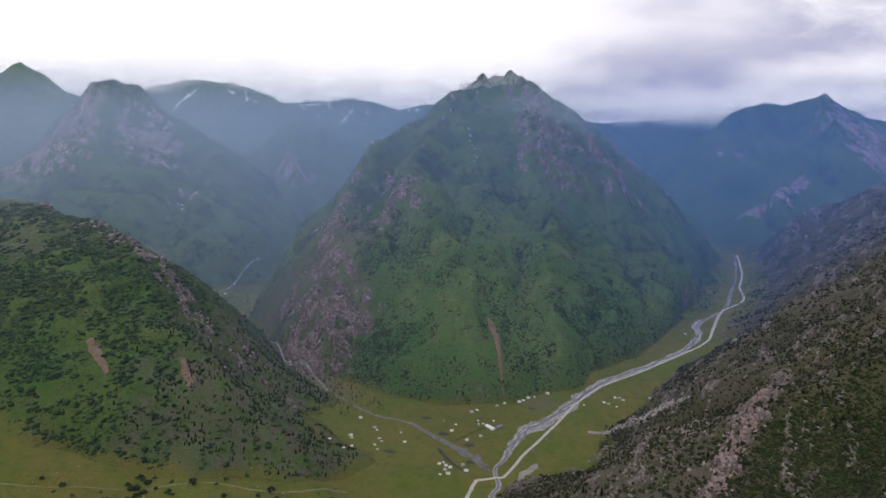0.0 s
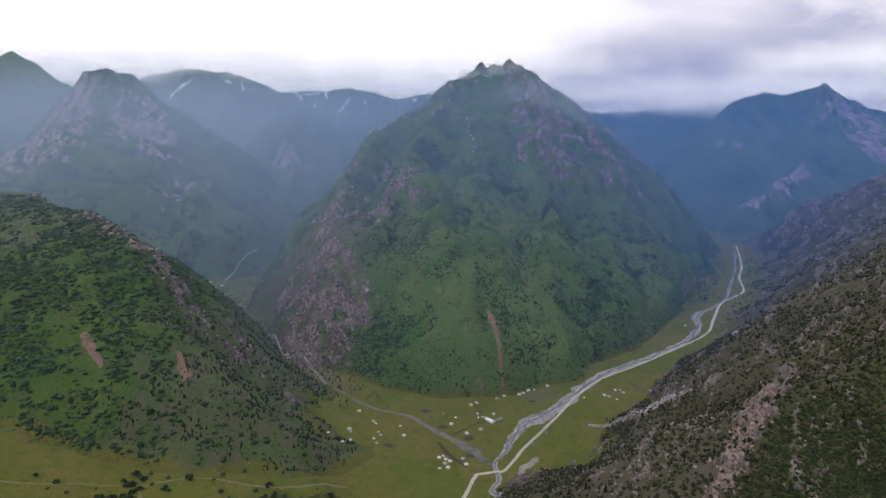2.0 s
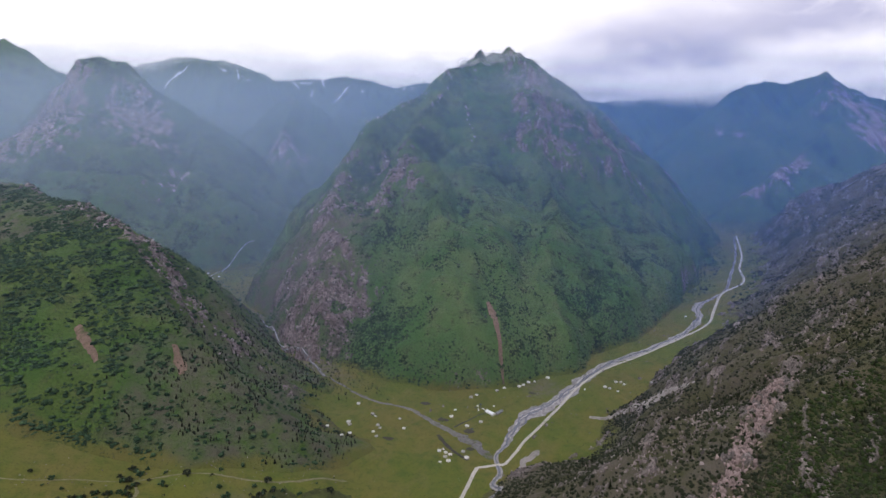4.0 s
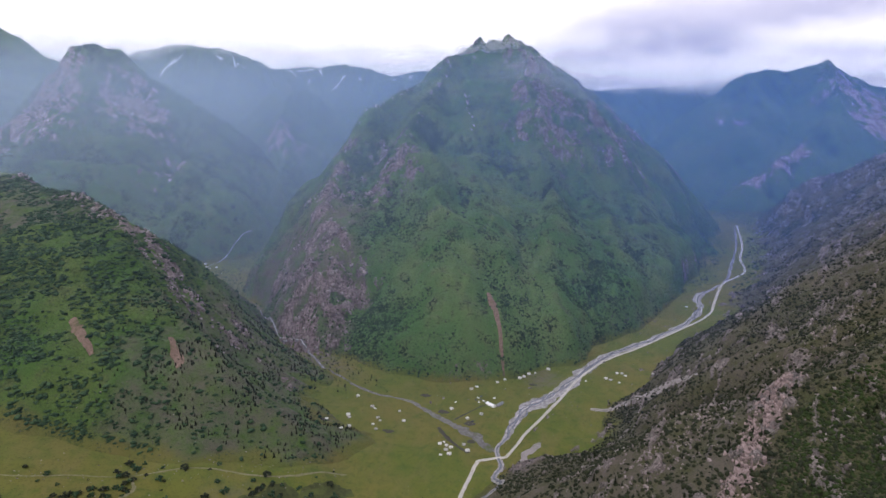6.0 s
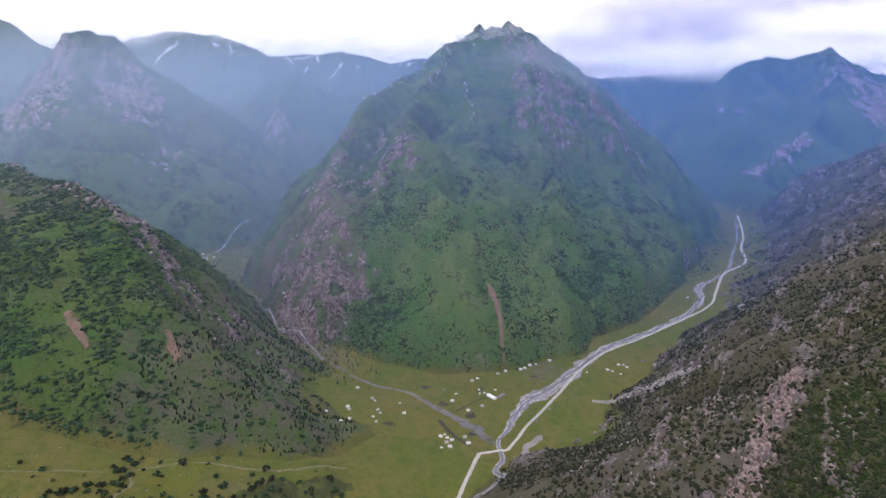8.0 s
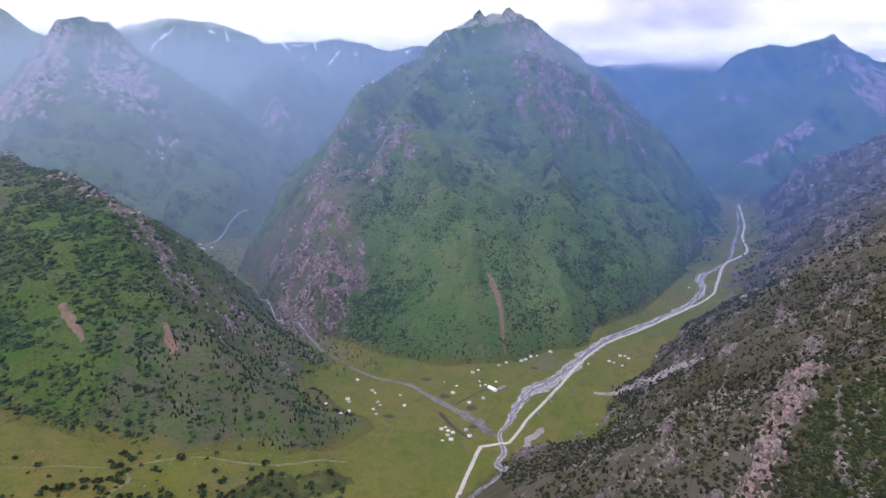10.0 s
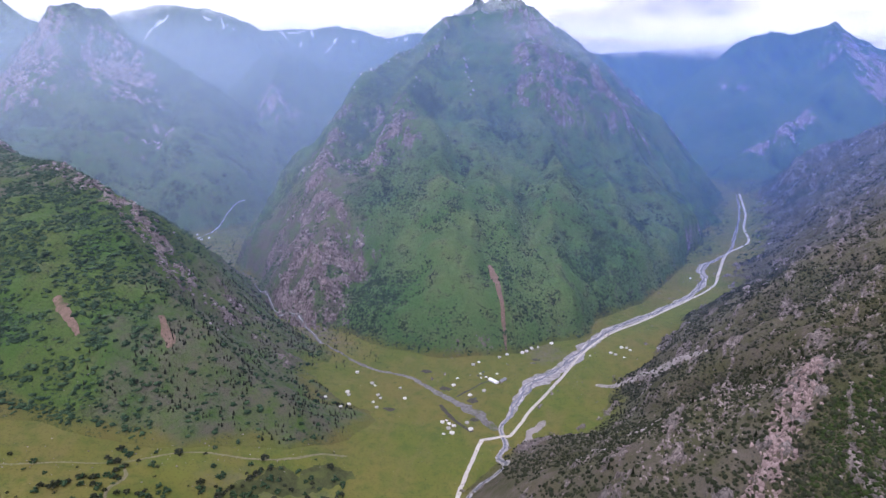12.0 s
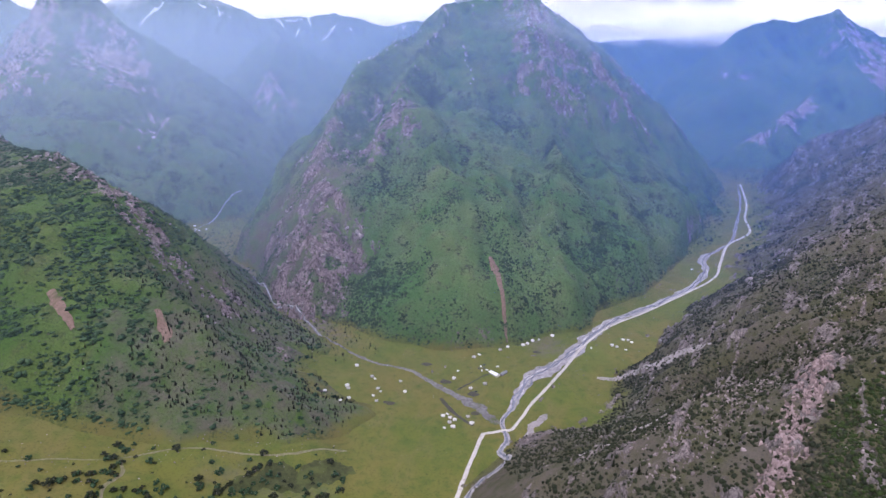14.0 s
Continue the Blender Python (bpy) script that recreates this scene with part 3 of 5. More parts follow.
def hanging_sheet(name, x0, x1, y, z0, z1, bend, material, label, category, nx=60, nz=6, lean=0.0):
    u, w = np.meshgrid(np.linspace(x0, x1, nx), np.linspace(z0, z1, nz))
    yy = y + bend * perlin(u / 700.0, w / 900.0 + y / 333.0, 5) - 0.00004 * u * u + lean * (w - z0)
    idx = np.arange(nx * nz).reshape(nz, nx)
    quads = np.stack([idx[:-1, :-1].ravel(), idx[:-1, 1:].ravel(), idx[1:, 1:].ravel(), idx[1:, :-1].ravel()], 1)
    me = bpy.data.meshes.new(name)
    me.from_pydata(np.stack([u.ravel(), yy.ravel(), w.ravel()], 1).tolist(), [], quads.tolist())
    me.polygons.foreach_set("use_smooth", np.ones(len(quads), bool))
    me.materials.append(material)
    return tagged(new(name, me), label, category, kind="stuff")


# Stacked see-through sheets whose tint imitates aerial haze, darker blue eastwards
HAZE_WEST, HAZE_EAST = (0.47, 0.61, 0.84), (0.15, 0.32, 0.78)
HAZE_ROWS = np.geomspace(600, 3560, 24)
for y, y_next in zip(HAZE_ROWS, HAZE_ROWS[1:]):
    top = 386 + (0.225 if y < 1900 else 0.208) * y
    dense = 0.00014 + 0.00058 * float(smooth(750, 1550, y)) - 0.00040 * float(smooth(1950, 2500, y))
    hanging_sheet("haze", -0.95 * y - 500, 0.95 * y + 500, y, -30, top + 160, 70, haze_sheet_material("haze", HAZE_WEST, HAZE_EAST, dense * (y_next - y), top - 0.09 * y, top + 50, 420), "translucent bluish sheet standing in for haze across the valley", "haze")

hanging_sheet("cloud_bank", -3100, 3300, 3700, 780, 2300, 60, cloud_material("cloud", 1050.0, 235.0), "white and grey cloud bank lying on the far ranges", "cloud")

hanging_sheet("cloud_bank", -3900, 3900, 4400, 500, 2900, 40, cloud_material("far_cloud", 700.0, 0.0), "pale overcast cloud behind the far ranges", "cloud")

hanging_sheet("cloud_bank", 1300, 3000, 2960, 800, 2300, 40, cloud_material("near_cloud", 860.0, 0.0, (1500.0, 2000.0)), "soft grey cloud resting on the eastern summit", "cloud")


def puff_material(name, cx, cz, rx, rz, most):
    """A loose wisp of cloud, used for a haze sheet too, densest at its heart."""
    k = Nodes(name)
    sep = k.node("ShaderNodeSeparateXYZ", {0: k.place()})
    u = k.math("MULTIPLY", k.math("SUBTRACT", sep.outputs["X"], cx), 1.0 / rx)
    w = k.math("MULTIPLY", k.math("SUBTRACT", sep.outputs["Z"], cz), 1.0 / rz)
    far = k.math("ADD", k.math("MULTIPLY", u, u), k.math("MULTIPLY", w, w))
    n = k.noise(0.7 * rz, 6, 0.6, k.place(0.8, 1, 1.2), 0.6)
    core = k.math("SUBTRACT", k.math("ADD", n, 0.42), far)
    dens = k.node("ShaderNodeMapRange", {"Value": core, "From Min": 0.35, "From Max": 1.0, "To Min": 0.0, "To Max": most})
    dens.interpolation_type = "SMOOTHSTEP"
    a = k.node("ShaderNodeBsdfDiffuse", {"Color": (0.92, 0.92, 0.95, 1)}).outputs[0]
    b = k.node("ShaderNodeBsdfTranslucent", {"Color": (0.92, 0.92, 0.95, 1)}).outputs[0]
    both = k.node("ShaderNodeMixShader", {0: 0.5, 1: a, 2: b}).outputs[0]
    clear = k.node("ShaderNodeBsdfTransparent").outputs[0]
    k.nt.links.new(k.node("ShaderNodeMixShader", {0: dens.outputs[0], 1: clear, 2: both}).outputs[0], k.out.inputs[0])
    return k.mat


def wisp(cx, y, cz, rx, rz, most, label):
    hanging_sheet("cloud_wisp", cx - 1.5 * rx, cx + 1.5 * rx, y, cz - 1.5 * rz, cz + 1.5 * rz, 20, puff_material("cloud_wisp", cx, cz, rx, rz, most), label, "cloud", 24, 10)


wisp(200, 1900, 764, 110, 42, 0.38, "white wisp of cloud caught between the summit spires")
wisp(110, 1895, 742, 110, 34, 0.40, "thin white wisp below the summit")
# Added haze sheet; it whitens the upper mountain face
wisp(330, 1780, 640, 300, 130, 0.22, "pale sheet standing in for haze over the upper mountain face")

# ---------------------------------------------------------------- plants and loose stone
def ico(seed, squash=0.8, jitter=0.25):
    """A ragged clump of foliage: twelve corners, twenty faces."""
    r = np.random.default_rng(seed)
    g = (1 + 5 ** 0.5) / 2
    v = np.array([(-1, g, 0), (1, g, 0), (-1, -g, 0), (1, -g, 0), (0, -1, g), (0, 1, g), (0, -1, -g), (0, 1, -g), (g, 0, -1), (g, 0, 1), (-g, 0, -1), (-g, 0, 1)]) / 1.9
    f = np.array([(0, 11, 5), (0, 5, 1), (0, 1, 7), (0, 7, 10), (0, 10, 11), (1, 5, 9), (5, 11, 4), (11, 10, 2), (10, 7, 6), (7, 1, 8),
                  (3, 9, 4), (3, 4, 2), (3, 2, 6), (3, 6, 8), (3, 8, 9), (4, 9, 5), (2, 4, 11), (6, 2, 10), (8, 6, 7), (9, 8, 1)])
    v = v * r.uniform(1 - jitter, 1 + jitter, (12, 1))
    v[:, 2] = np.maximum(v[:, 2] * squash + 0.45, -0.1)
    return v * 0.5, f


def dome(seed):
    """A small rounded bush seen from afar: fifteen faces."""
    r = np.random.default_rng(seed)
    a = np.arange(5) * 2 * math.pi / 5
    low = np.stack([0.46 * np.cos(a), 0.46 * np.sin(a), np.zeros(5) - 0.12], 1)
    mid = np.stack([0.5 * np.cos(a + 0.6), 0.5 * np.sin(a + 0.6), np.full(5, 0.34)], 1)
    v = np.vstack([low, mid, [[0, 0, 0.72]]]) * r.uniform(0.65, 1.3, (11, 1))
    i, j = np.arange(5), (np.arange(5) + 1) % 5
    return v, np.vstack([np.stack([i, j, i + 5], 1), np.stack([j, j + 5, i + 5], 1), np.stack([i + 5, j + 5, np.full(5, 10)], 1)])


def join_clumps(shapes):
    vs, fs, n = [], [], 0
    for v, f in shapes:
        vs.append(v)
        fs.append(f + n)
        n += len(v)
    return np.concatenate(vs), np.concatenate(fs)


def shrub_shape(seed):
    """A low shrub of two uneven clumps, about 1 m across."""
    r = np.random.default_rng(seed)
    out = []
    for i in range(2):
        v, f = ico(seed * 10 + i, r.uniform(0.6, 1.0), 0.3)
        a = r.uniform(0, 6.28)
        out.append((v * r.uniform(0.5, 0.8) + (0.22 * math.cos(a), 0.22 * math.sin(a), 0), f))
    return join_clumps(out)


def conifer_shape(seed):
    """A small ragged conifer, 1 m tall, in three tiers."""
    r = np.random.default_rng(seed)
    vs, fs, n = [], [], 0
    for z0, z1, rad in ((0.05, 0.55, 0.24), (0.30, 0.80, 0.18), (0.55, 1.0, 0.11)):
        a = np.arange(7) * 2 * math.pi / 7 + r.uniform(0, 1)
        rr = rad * r.uniform(0.65, 1.2, 7)
        ring = np.stack([rr * np.cos(a), rr * np.sin(a), np.full(7, z0) + r.uniform(-0.05, 0.05, 7)], 1)
        vs += [ring, [[0, 0, z1]], [[0, 0, z0 + 0.08]]]
        i = np.arange(7)
        fs += [np.stack([n + i, n + (i + 1) % 7, np.full(7, n + 7)], 1), np.stack([n + (i + 1) % 7, n + i, np.full(7, n + 8)], 1)]
        n += 9
    return np.concatenate(vs), np.concatenate(fs)


def stone_shape(seed):
    """An angular boulder, 1 m across."""
    v, f = ico(seed, 0.75, 0.38)
    r = np.random.default_rng(seed + 99)
    return v * r.uniform(0.7, 1.35, (1, 3)) - (0, 0, 0.12), f


def scatter_mesh(name, shapes, places, sizes, stretch, material, label, category, tilt=0.1, seed=1):
    """Many small pieces joined into one mesh."""
    r = np.random.default_rng(seed)
    n = len(places)
    which = r.integers(0, len(shapes), n)
    vs, fs, base = [], [], 0
    for w, (v, f) in enumerate(shapes):
        pick = np.where(which == w)[0]
        if not len(pick):
            continue
        a = r.uniform(0, 2 * math.pi, len(pick))
        c, s = np.cos(a)[:, None], np.sin(a)[:, None]
        x, y, z = v[:, 0][None] * sizes[pick][:, None], v[:, 1][None] * sizes[pick][:, None], v[:, 2][None] * sizes[pick][:, None] * stretch * r.uniform(0.75, 1.25, (len(pick), 1))
        tx, ty = r.normal(0, tilt, (len(pick), 1)), r.normal(0, tilt, (len(pick), 1))
        px, py = x * c - y * s + tx * z, x * s + y * c + ty * z
        co = np.stack([px, py, z], 2) + places[pick][:, None, :]
        vs.append(co.reshape(-1, 3))
        fs.append((f[None] + (base + np.arange(len(pick)) * len(v))[:, None, None]).reshape(-1, 3))
        base += len(pick) * len(v)
    co, tri = np.concatenate(vs), np.concatenate(fs)
    me = bpy.data.meshes.new(name)
    me.vertices.add(len(co))
    me.vertices.foreach_set("co", co.ravel())
    me.loops.add(tri.size)
    me.loops.foreach_set("vertex_index", tri.ravel())
    me.polygons.add(len(tri))
    me.polygons.foreach_set("loop_start", np.arange(0, tri.size, 3))
    me.update(calc_edges=True)
    me.materials.append(material)
    return tagged(new(name, me), label, category, kind="stuff")


def leaf_material(name, dark, light):
    k = Nodes(name)
    geo = k.nt.nodes.new("ShaderNodeNewGeometry")
    tone = k.mix(geo.outputs["Random Per Island"], dark, light)
    tone = k.mix(k.math("MULTIPLY", k.ramp(k.noise(0.9, 3, 0.7), 0.42, 0.62), 0.55), tone, tuple(0.45 * c for c in dark))
    return k.principled(tone, 0.85, normal=k.bump(k.noise(0.7, 3), 0.6, 0.4))


def stone_material(name, dark, light):
    k = Nodes(name)
    geo = k.nt.nodes.new("ShaderNodeNewGeometry")
    tone = k.mix(geo.outputs["Random Per Island"], dark, light)
    tone = k.mix(k.math("MULTIPLY", k.ramp(k.noise(1.6, 5, 0.7), 0.45, 0.65), 0.6), tone, tuple(0.6 * c for c in dark))
    return k.principled(tone, 0.9, normal=k.bump(k.noise(0.8, 5, 0.7), 0.7, 0.4))


LEAF = leaf_material("scrub_leaves", (0.015, 0.038, 0.016), (0.050, 0.092, 0.038))
LEAF_DRY = leaf_material("dry_scrub_leaves", (0.012, 0.018, 0.008), (0.038, 0.044, 0.020))
LEAF_FAR = leaf_material("mountain_scrub_leaves", (0.017, 0.038, 0.016), (0.042, 0.078, 0.030))
STONE = stone_material("pinkish_grey_stone", (0.12, 0.10, 0.095), (0.32, 0.275, 0.265))
STONE_PINK = stone_material("pink_crag_stone", (0.105, 0.086, 0.083), (0.31, 0.258, 0.25))
SHRUBS = [shrub_shape(i) for i in range(1, 7)]
CLUMPS = [dome(i) for i in range(20, 30)]
CONIFERS = [conifer_shape(i) for i in range(30, 36)]
STONES = [stone_shape(i) for i in range(40, 50)]


def on_mountain(key, tries, area, weight, seed):
    """Random spots on a mountain inside a stretch of the plan, kept by weight(x, y, ribs, rock, near)."""
    r = np.random.default_rng(seed)
    x, y = r.uniform(area[0], area[1], tries), r.uniform(area[2], area[3], tries)
    h, rock, ribs, near = sample(key, x, y)
    keep = (h > floor_height(x, y) + 1.2 + r.uniform(0, 4, tries)) & (r.uniform(0, 1, tries) < weight(x, y, ribs, rock, near))
    return np.stack([x, y, h - 0.3], 1)[keep]


def sizes_for(n, lo, hi, seed):
    return lo + (hi - lo) * np.random.default_rng(seed).beta(1.6, 3.2, n)


def wooded(cut, width, gully, big=90, small=26, seed=100):
    """Scrub in patches, thicker in the gullies, thin on rock."""
    return lambda x, y, ribs, rock, near: smooth(cut, cut + width, 0.55 * fbm(x, y, big, 3, seed) + 0.5 * fbm(x, y, small, 2, seed + 5) - gully * ribs) * (1 - 0.75 * rock)


SCARS = [(92, 1062), (96, 1040), (100, 1005), (104, 965), (108, 930), (-482, 720), (-470, 709), (-456, 698), (-442, 686), (-432, 676), (-354, 716), (-344, 702), (-334, 692), (-328, 678)]


def off_scars(p):
    """Leaves out the spots on or in front of the bare earth scars."""
    keep = np.ones(len(p), bool)
    for x, y in SCARS:
        keep &= (np.abs(p[:, 0] - x) > 9) | (p[:, 1] > y + 10) | (p[:, 1] < y - 16)
    return p[keep]


p = on_mountain("west_hill", 27000, (-1000, -150, 520, 1150), lambda x, y, ribs, rock, near: wooded(-0.68, 0.40, 0.34, 60, 24)(x, y, ribs, rock, near) * (1 - 0.85 * smooth(-430, -330, x + 0.35 * (y - 800))), 11)
p = off_scars(p)
scatter_mesh("hill_scrub", SHRUBS, p, sizes_for(len(p), 3.2, 12.5, 1), 0.8, LEAF, "dense dark green scrub on the green hill", "scrub", seed=1)
p = on_mountain("west_hill", 24000, (-1000, -150, 520, 1150), lambda x, y, ribs, rock, near: (0.12 + 0.9 * wooded(-0.42, 0.5, 0.32, 60, 22)(x, y, ribs, rock, near)) * (1 - 0.6 * smooth(-430, -330, x + 0.35 * (y - 800))), 9)
p = off_scars(p)
scatter_mesh("hill_scrub", CLUMPS, p, sizes_for(len(p), 0.9, 4.2, 21), 0.8, LEAF, "low green bushes filling the slope between the scrub", "scrub", seed=21)


def shaded_foot_scrub(x, y, ribs, rock, near):
    """Scrub on the mountain, closing up along its foot into a dark belt that also stands in for shadow."""
    over = sample("central_peak", x, y)[0] - floor_height(x, y)
    return np.maximum(wooded(-0.52, 0.7, 0.36, 90, 20)(x, y, ribs, rock, near), 0.7 * smooth(75, 15, over + 25 * fbm(x, y, 60, 2, 33)) * smooth(-320, -150, x))


p = on_mountain("central_peak", 125000, (-500, 1000, 880, 2050), shaded_foot_scrub, 12)
p = off_scars(p)
scatter_mesh("mountain_scrub", CLUMPS, p, sizes_for(len(p), 1.6, 6.2, 2), 1.0, LEAF_FAR, "dark scrub in the gullies of the mountain", "scrub", seed=2)
p = on_mountain("west_peak", 54000, (-1700, -600, 1450, 2150), wooded(-0.4, 0.6, 0.3), 13)
scatter_mesh("mountain_scrub", CLUMPS, p, sizes_for(len(p), 4.5, 13.0, 3), 0.8, LEAF_FAR, "dark scrub on the far slope under the cliff", "scrub", seed=3)
p = on_mountain("east_hill", 62000, (60, 720, 260, 1100), wooded(-0.85, 0.8, 0.2, 70, 18), 14)
p = p[p[:, 0] < 0.95 * p[:, 1] + 60]
scatter_mesh("hillside_scrub", CLUMPS, p, sizes_for(len(p), 1.1, 5.4, 4), 0.9, LEAF_DRY, "low dark scrub among stones on the hillside", "scrub", seed=4)
p = on_mountain("east_hill", 30000, (350, 1500, 950, 2050), wooded(-0.45, 0.5, 0.2), 15)
p = p[p[:, 0] < 0.95 * p[:, 1] + 60]
scatter_mesh("hillside_scrub", CLUMPS, p, sizes_for(len(p), 2.5, 8.0, 5), 0.9, LEAF_DRY, "dark bushes on the far part of the hillside", "scrub", seed=5)
p = on_mountain("east_hill", 5000, (90, 520, 380, 950), wooded(-0.1, 0.6, 0.2, 120, 40, 130), 16)
scatter_mesh("young_conifers", CONIFERS, p, sizes_for(len(p), 3.5, 8.0, 6), 1.0, LEAF_DRY, "small dark conifers along the foot of the hillside", "conifers", tilt=0.03, seed=6)


def stony(cut, seed=140):
    """Stones in broken bands that run along the hillside."""
    return lambda x, y, ribs, rock, near: np.clip(smooth(cut, cut + 0.5, 0.75 * fbm(x, y, 9, 3, seed) + 0.25 * fbm(x, y, 60, 2, seed + 3) + 0.75 * rock), 0, 1)


p = on_mountain("east_hill", 60000, (80, 620, 260, 950), stony(0.40), 17)
scatter_mesh("outcrop_stones", STONES, p, sizes_for(len(p), 0.5, 3.0, 7), 1.8, STONE_PINK, "broken grey-pink stones cropping out of the hillside", "stones", tilt=0.3, seed=7)


def shard_shape(seed):
    """A tall split slab of rock, 1 m across."""
    v, f = ico(seed, 1.0, 0.34)
    rr = np.random.default_rng(seed + 77)
    return v * (rr.uniform(0.45, 0.7), rr.uniform(0.8, 1.2), 1.7) + (0, 0, -0.5), f


def along_rib(line, spread, tries, seed, clump=7.0):
    """Clustered spots either side of a rib of rock that climbs the east hill."""
    r = np.random.default_rng(seed)
    line = np.array(line, float)
    u = r.uniform(0, len(line) - 1, tries)
    i = np.minimum(u.astype(int), len(line) - 2)
    q = line[i] + (line[i + 1] - line[i]) * (u - i)[:, None] + r.normal(0, 1, (tries, 2)) * spread
    keep = fbm(q[:, 0], q[:, 1], clump, 3, seed) > -0.08
    x, y = q[keep, 0], q[keep, 1]
    return np.stack([x, y, sample("east_hill", x, y)[0] - 0.4], 1)


SHARDS = [shard_shape(i) for i in range(60, 68)]
LUSH = leaf_material("lush_scrub_leaves", (0.015, 0.028, 0.006), (0.034, 0.054, 0.012))
RED_STONE = stone_material("reddish_rib_stone", (0.13, 0.096, 0.090), (0.34, 0.262, 0.25))
p = along_rib([(160, 348), (193, 372), (210, 388), (228, 408), (244, 420), (258, 432), (282, 462)], 4.5, 2600, 61, 5.0)
scatter_mesh("rib_crags", SHARDS, p, sizes_for(len(p), 1.0, 5.2, 61), 1.0, RED_STONE, "steep reddish slabs of a rock rib on the hillside", "crags", tilt=0.25, seed=61)
p = along_rib([(150, 425), (185, 450), (215, 470), (250, 490), (290, 500), (345, 545), (420, 610), (480, 655)], 17, 2400, 62, 9.0)
scatter_mesh("rib_crags", SHARDS, p, sizes_for(len(p), 0.8, 4.4, 62), 1.0, STONE_PINK, "broken grey-pink crags scattered below the rib", "crags", tilt=0.25, seed=62)
p = on_mountain("east_hill", 5000, (205, 330, 300, 410), lambda x, y, ribs, rock, near: 0.85 * smooth(2, 14, (x - 205) - 0.95 * (y - 372) - 6 + 8 * fbm(x, y, 20, 2, 63)), 63)
scatter_mesh("hillside_scrub", CLUMPS, p, sizes_for(len(p), 1.0, 4.6, 63), 0.7, LUSH, "lush green scrub beyond the rock rib", "scrub", seed=63)
p = on_mountain("east_hill", 9000, (450, 1480, 850, 1950), stony(0.55), 18)
scatter_mesh("outcrop_stones", STONES, p, sizes_for(len(p), 2.5, 9.0, 8), 1.7, STONE_PINK, "pale outcrops along the crest of the hillside", "stones", tilt=0.3, seed=8)
p = on_mountain("west_hill", 9000, (-900, -280, 800, 1180), lambda x, y, ribs, rock, near: rock * smooth(60, 10, near), 19)
scatter_mesh("crest_stones", STONES, p, sizes_for(len(p), 2.0, 8.0, 9), 1.2, STONE, "jagged grey-pink stones along the hill crest", "stones", tilt=0.3, seed=9)
p = on_mountain("central_peak", 9000, (-330, 1000, 1050, 2180), lambda x, y, ribs, rock, near: 0.8 * smooth(14, 4, near) * smooth(420, 560, sample("central_peak", x, y)[0]), 23)
scatter_mesh("crest_stones", SHARDS, p, sizes_for(len(p), 4.0, 15.0, 23), 0.8, STONE, "jagged rock teeth along the mountain crest", "stones", tilt=0.2, seed=23)
p = on_mountain("central_peak", 12000, (-400, 950, 950, 2100), lambda x, y, ribs, rock, near: 0.8 * smooth(0.35, 0.8, rock), 20)
scatter_mesh("crag_stones", STONES, p, sizes_for(len(p), 3.0, 12.0, 10), 1.3, STONE, "rough pinkish crags on the mountain flank", "stones", tilt=0.3, seed=10)

p = on_mountain("west_hill", 8000, (-480, -120, 620, 1150), lambda x, y, ribs, rock, near: 0.6 * smooth(-440, -330, x) * smooth(0.0, 0.4, 0.3 + fbm(x, y, 50, 3, 160)), 21)
scatter_mesh("young_conifers", CONIFERS, p, sizes_for(len(p), 3.0, 7.5, 11), 1.0, LEAF_DRY, "small dark conifers on the stony flank", "conifers", tilt=0.03, seed=11)
r = np.random.default_rng(22)
x, y = r.uniform(-330, -90, 1400), r.uniform(860, 1150, 1400)
keep = (np.abs(x - (-235 - 0.62 * (y - 1000))) < 75) & (r.uniform(0, 1, 1400) < 0.55 * smooth(850, 960, y))
x, y = x[keep], y[keep]
scatter_mesh("young_conifers", CONIFERS, np.stack([x, y, land_height(x, y) - 0.2], 1), sizes_for(len(x), 2.5, 6.5, 12), 1.0, LEAF_DRY, "scattered small conifers at the mouth of the side valley", "conifers", tilt=0.03, seed=12)


def on_floor(tries, area, weight, seed):
    """Random spots on the valley floor."""
    r = np.random.default_rng(seed)
    x, y = r.uniform(area[0], area[1], tries), r.uniform(area[2], area[3], tries)
    ground, land = floor_height(x, y), land_height(x, y)
    keep = (land < ground + 1.5) & (r.uniform(0, 1, tries) < weight(x, y))
    return np.stack([x, y, land - 0.2], 1)[keep]


def off_road(x, y):
    """Distance from the road and river up the eastern valley."""
    return np.abs(x - np.interp(y, [1230, 1315, 1395, 1466, 1598, 1728, 1995], [600, 645, 725, 790, 860, 955, 1075]))


p = on_floor(5200, (600, 1350, 1330, 2400), lambda x, y: smooth(22, 60, off_road(x, y) + 14 * fbm(x, y, 40, 3, 190)), 51)
scatter_mesh("valley_scrub", CLUMPS, p, sizes_for(len(p), 3.0, 9.0, 51), 0.9, LEAF_FAR, "dark scrub closing in on the road up the valley", "scrub", seed=51)
p = on_floor(2200, (-760, -330, 1150, 1800), lambda x, y: 0.8 * smooth(8, 45, np.abs(x - np.interp(y, [1015, 1119, 1251, 1381, 1470, 1538, 1906], [-250, -353, -500, -570, -630, -640, -646])) + 10 * fbm(x, y, 40, 3, 191)), 52)
scatter_mesh("valley_scrub", CLUMPS, p, sizes_for(len(p), 2.5, 7.0, 52), 0.9, LEAF_FAR, "dark scrub along the stony side valley", "scrub", seed=52)


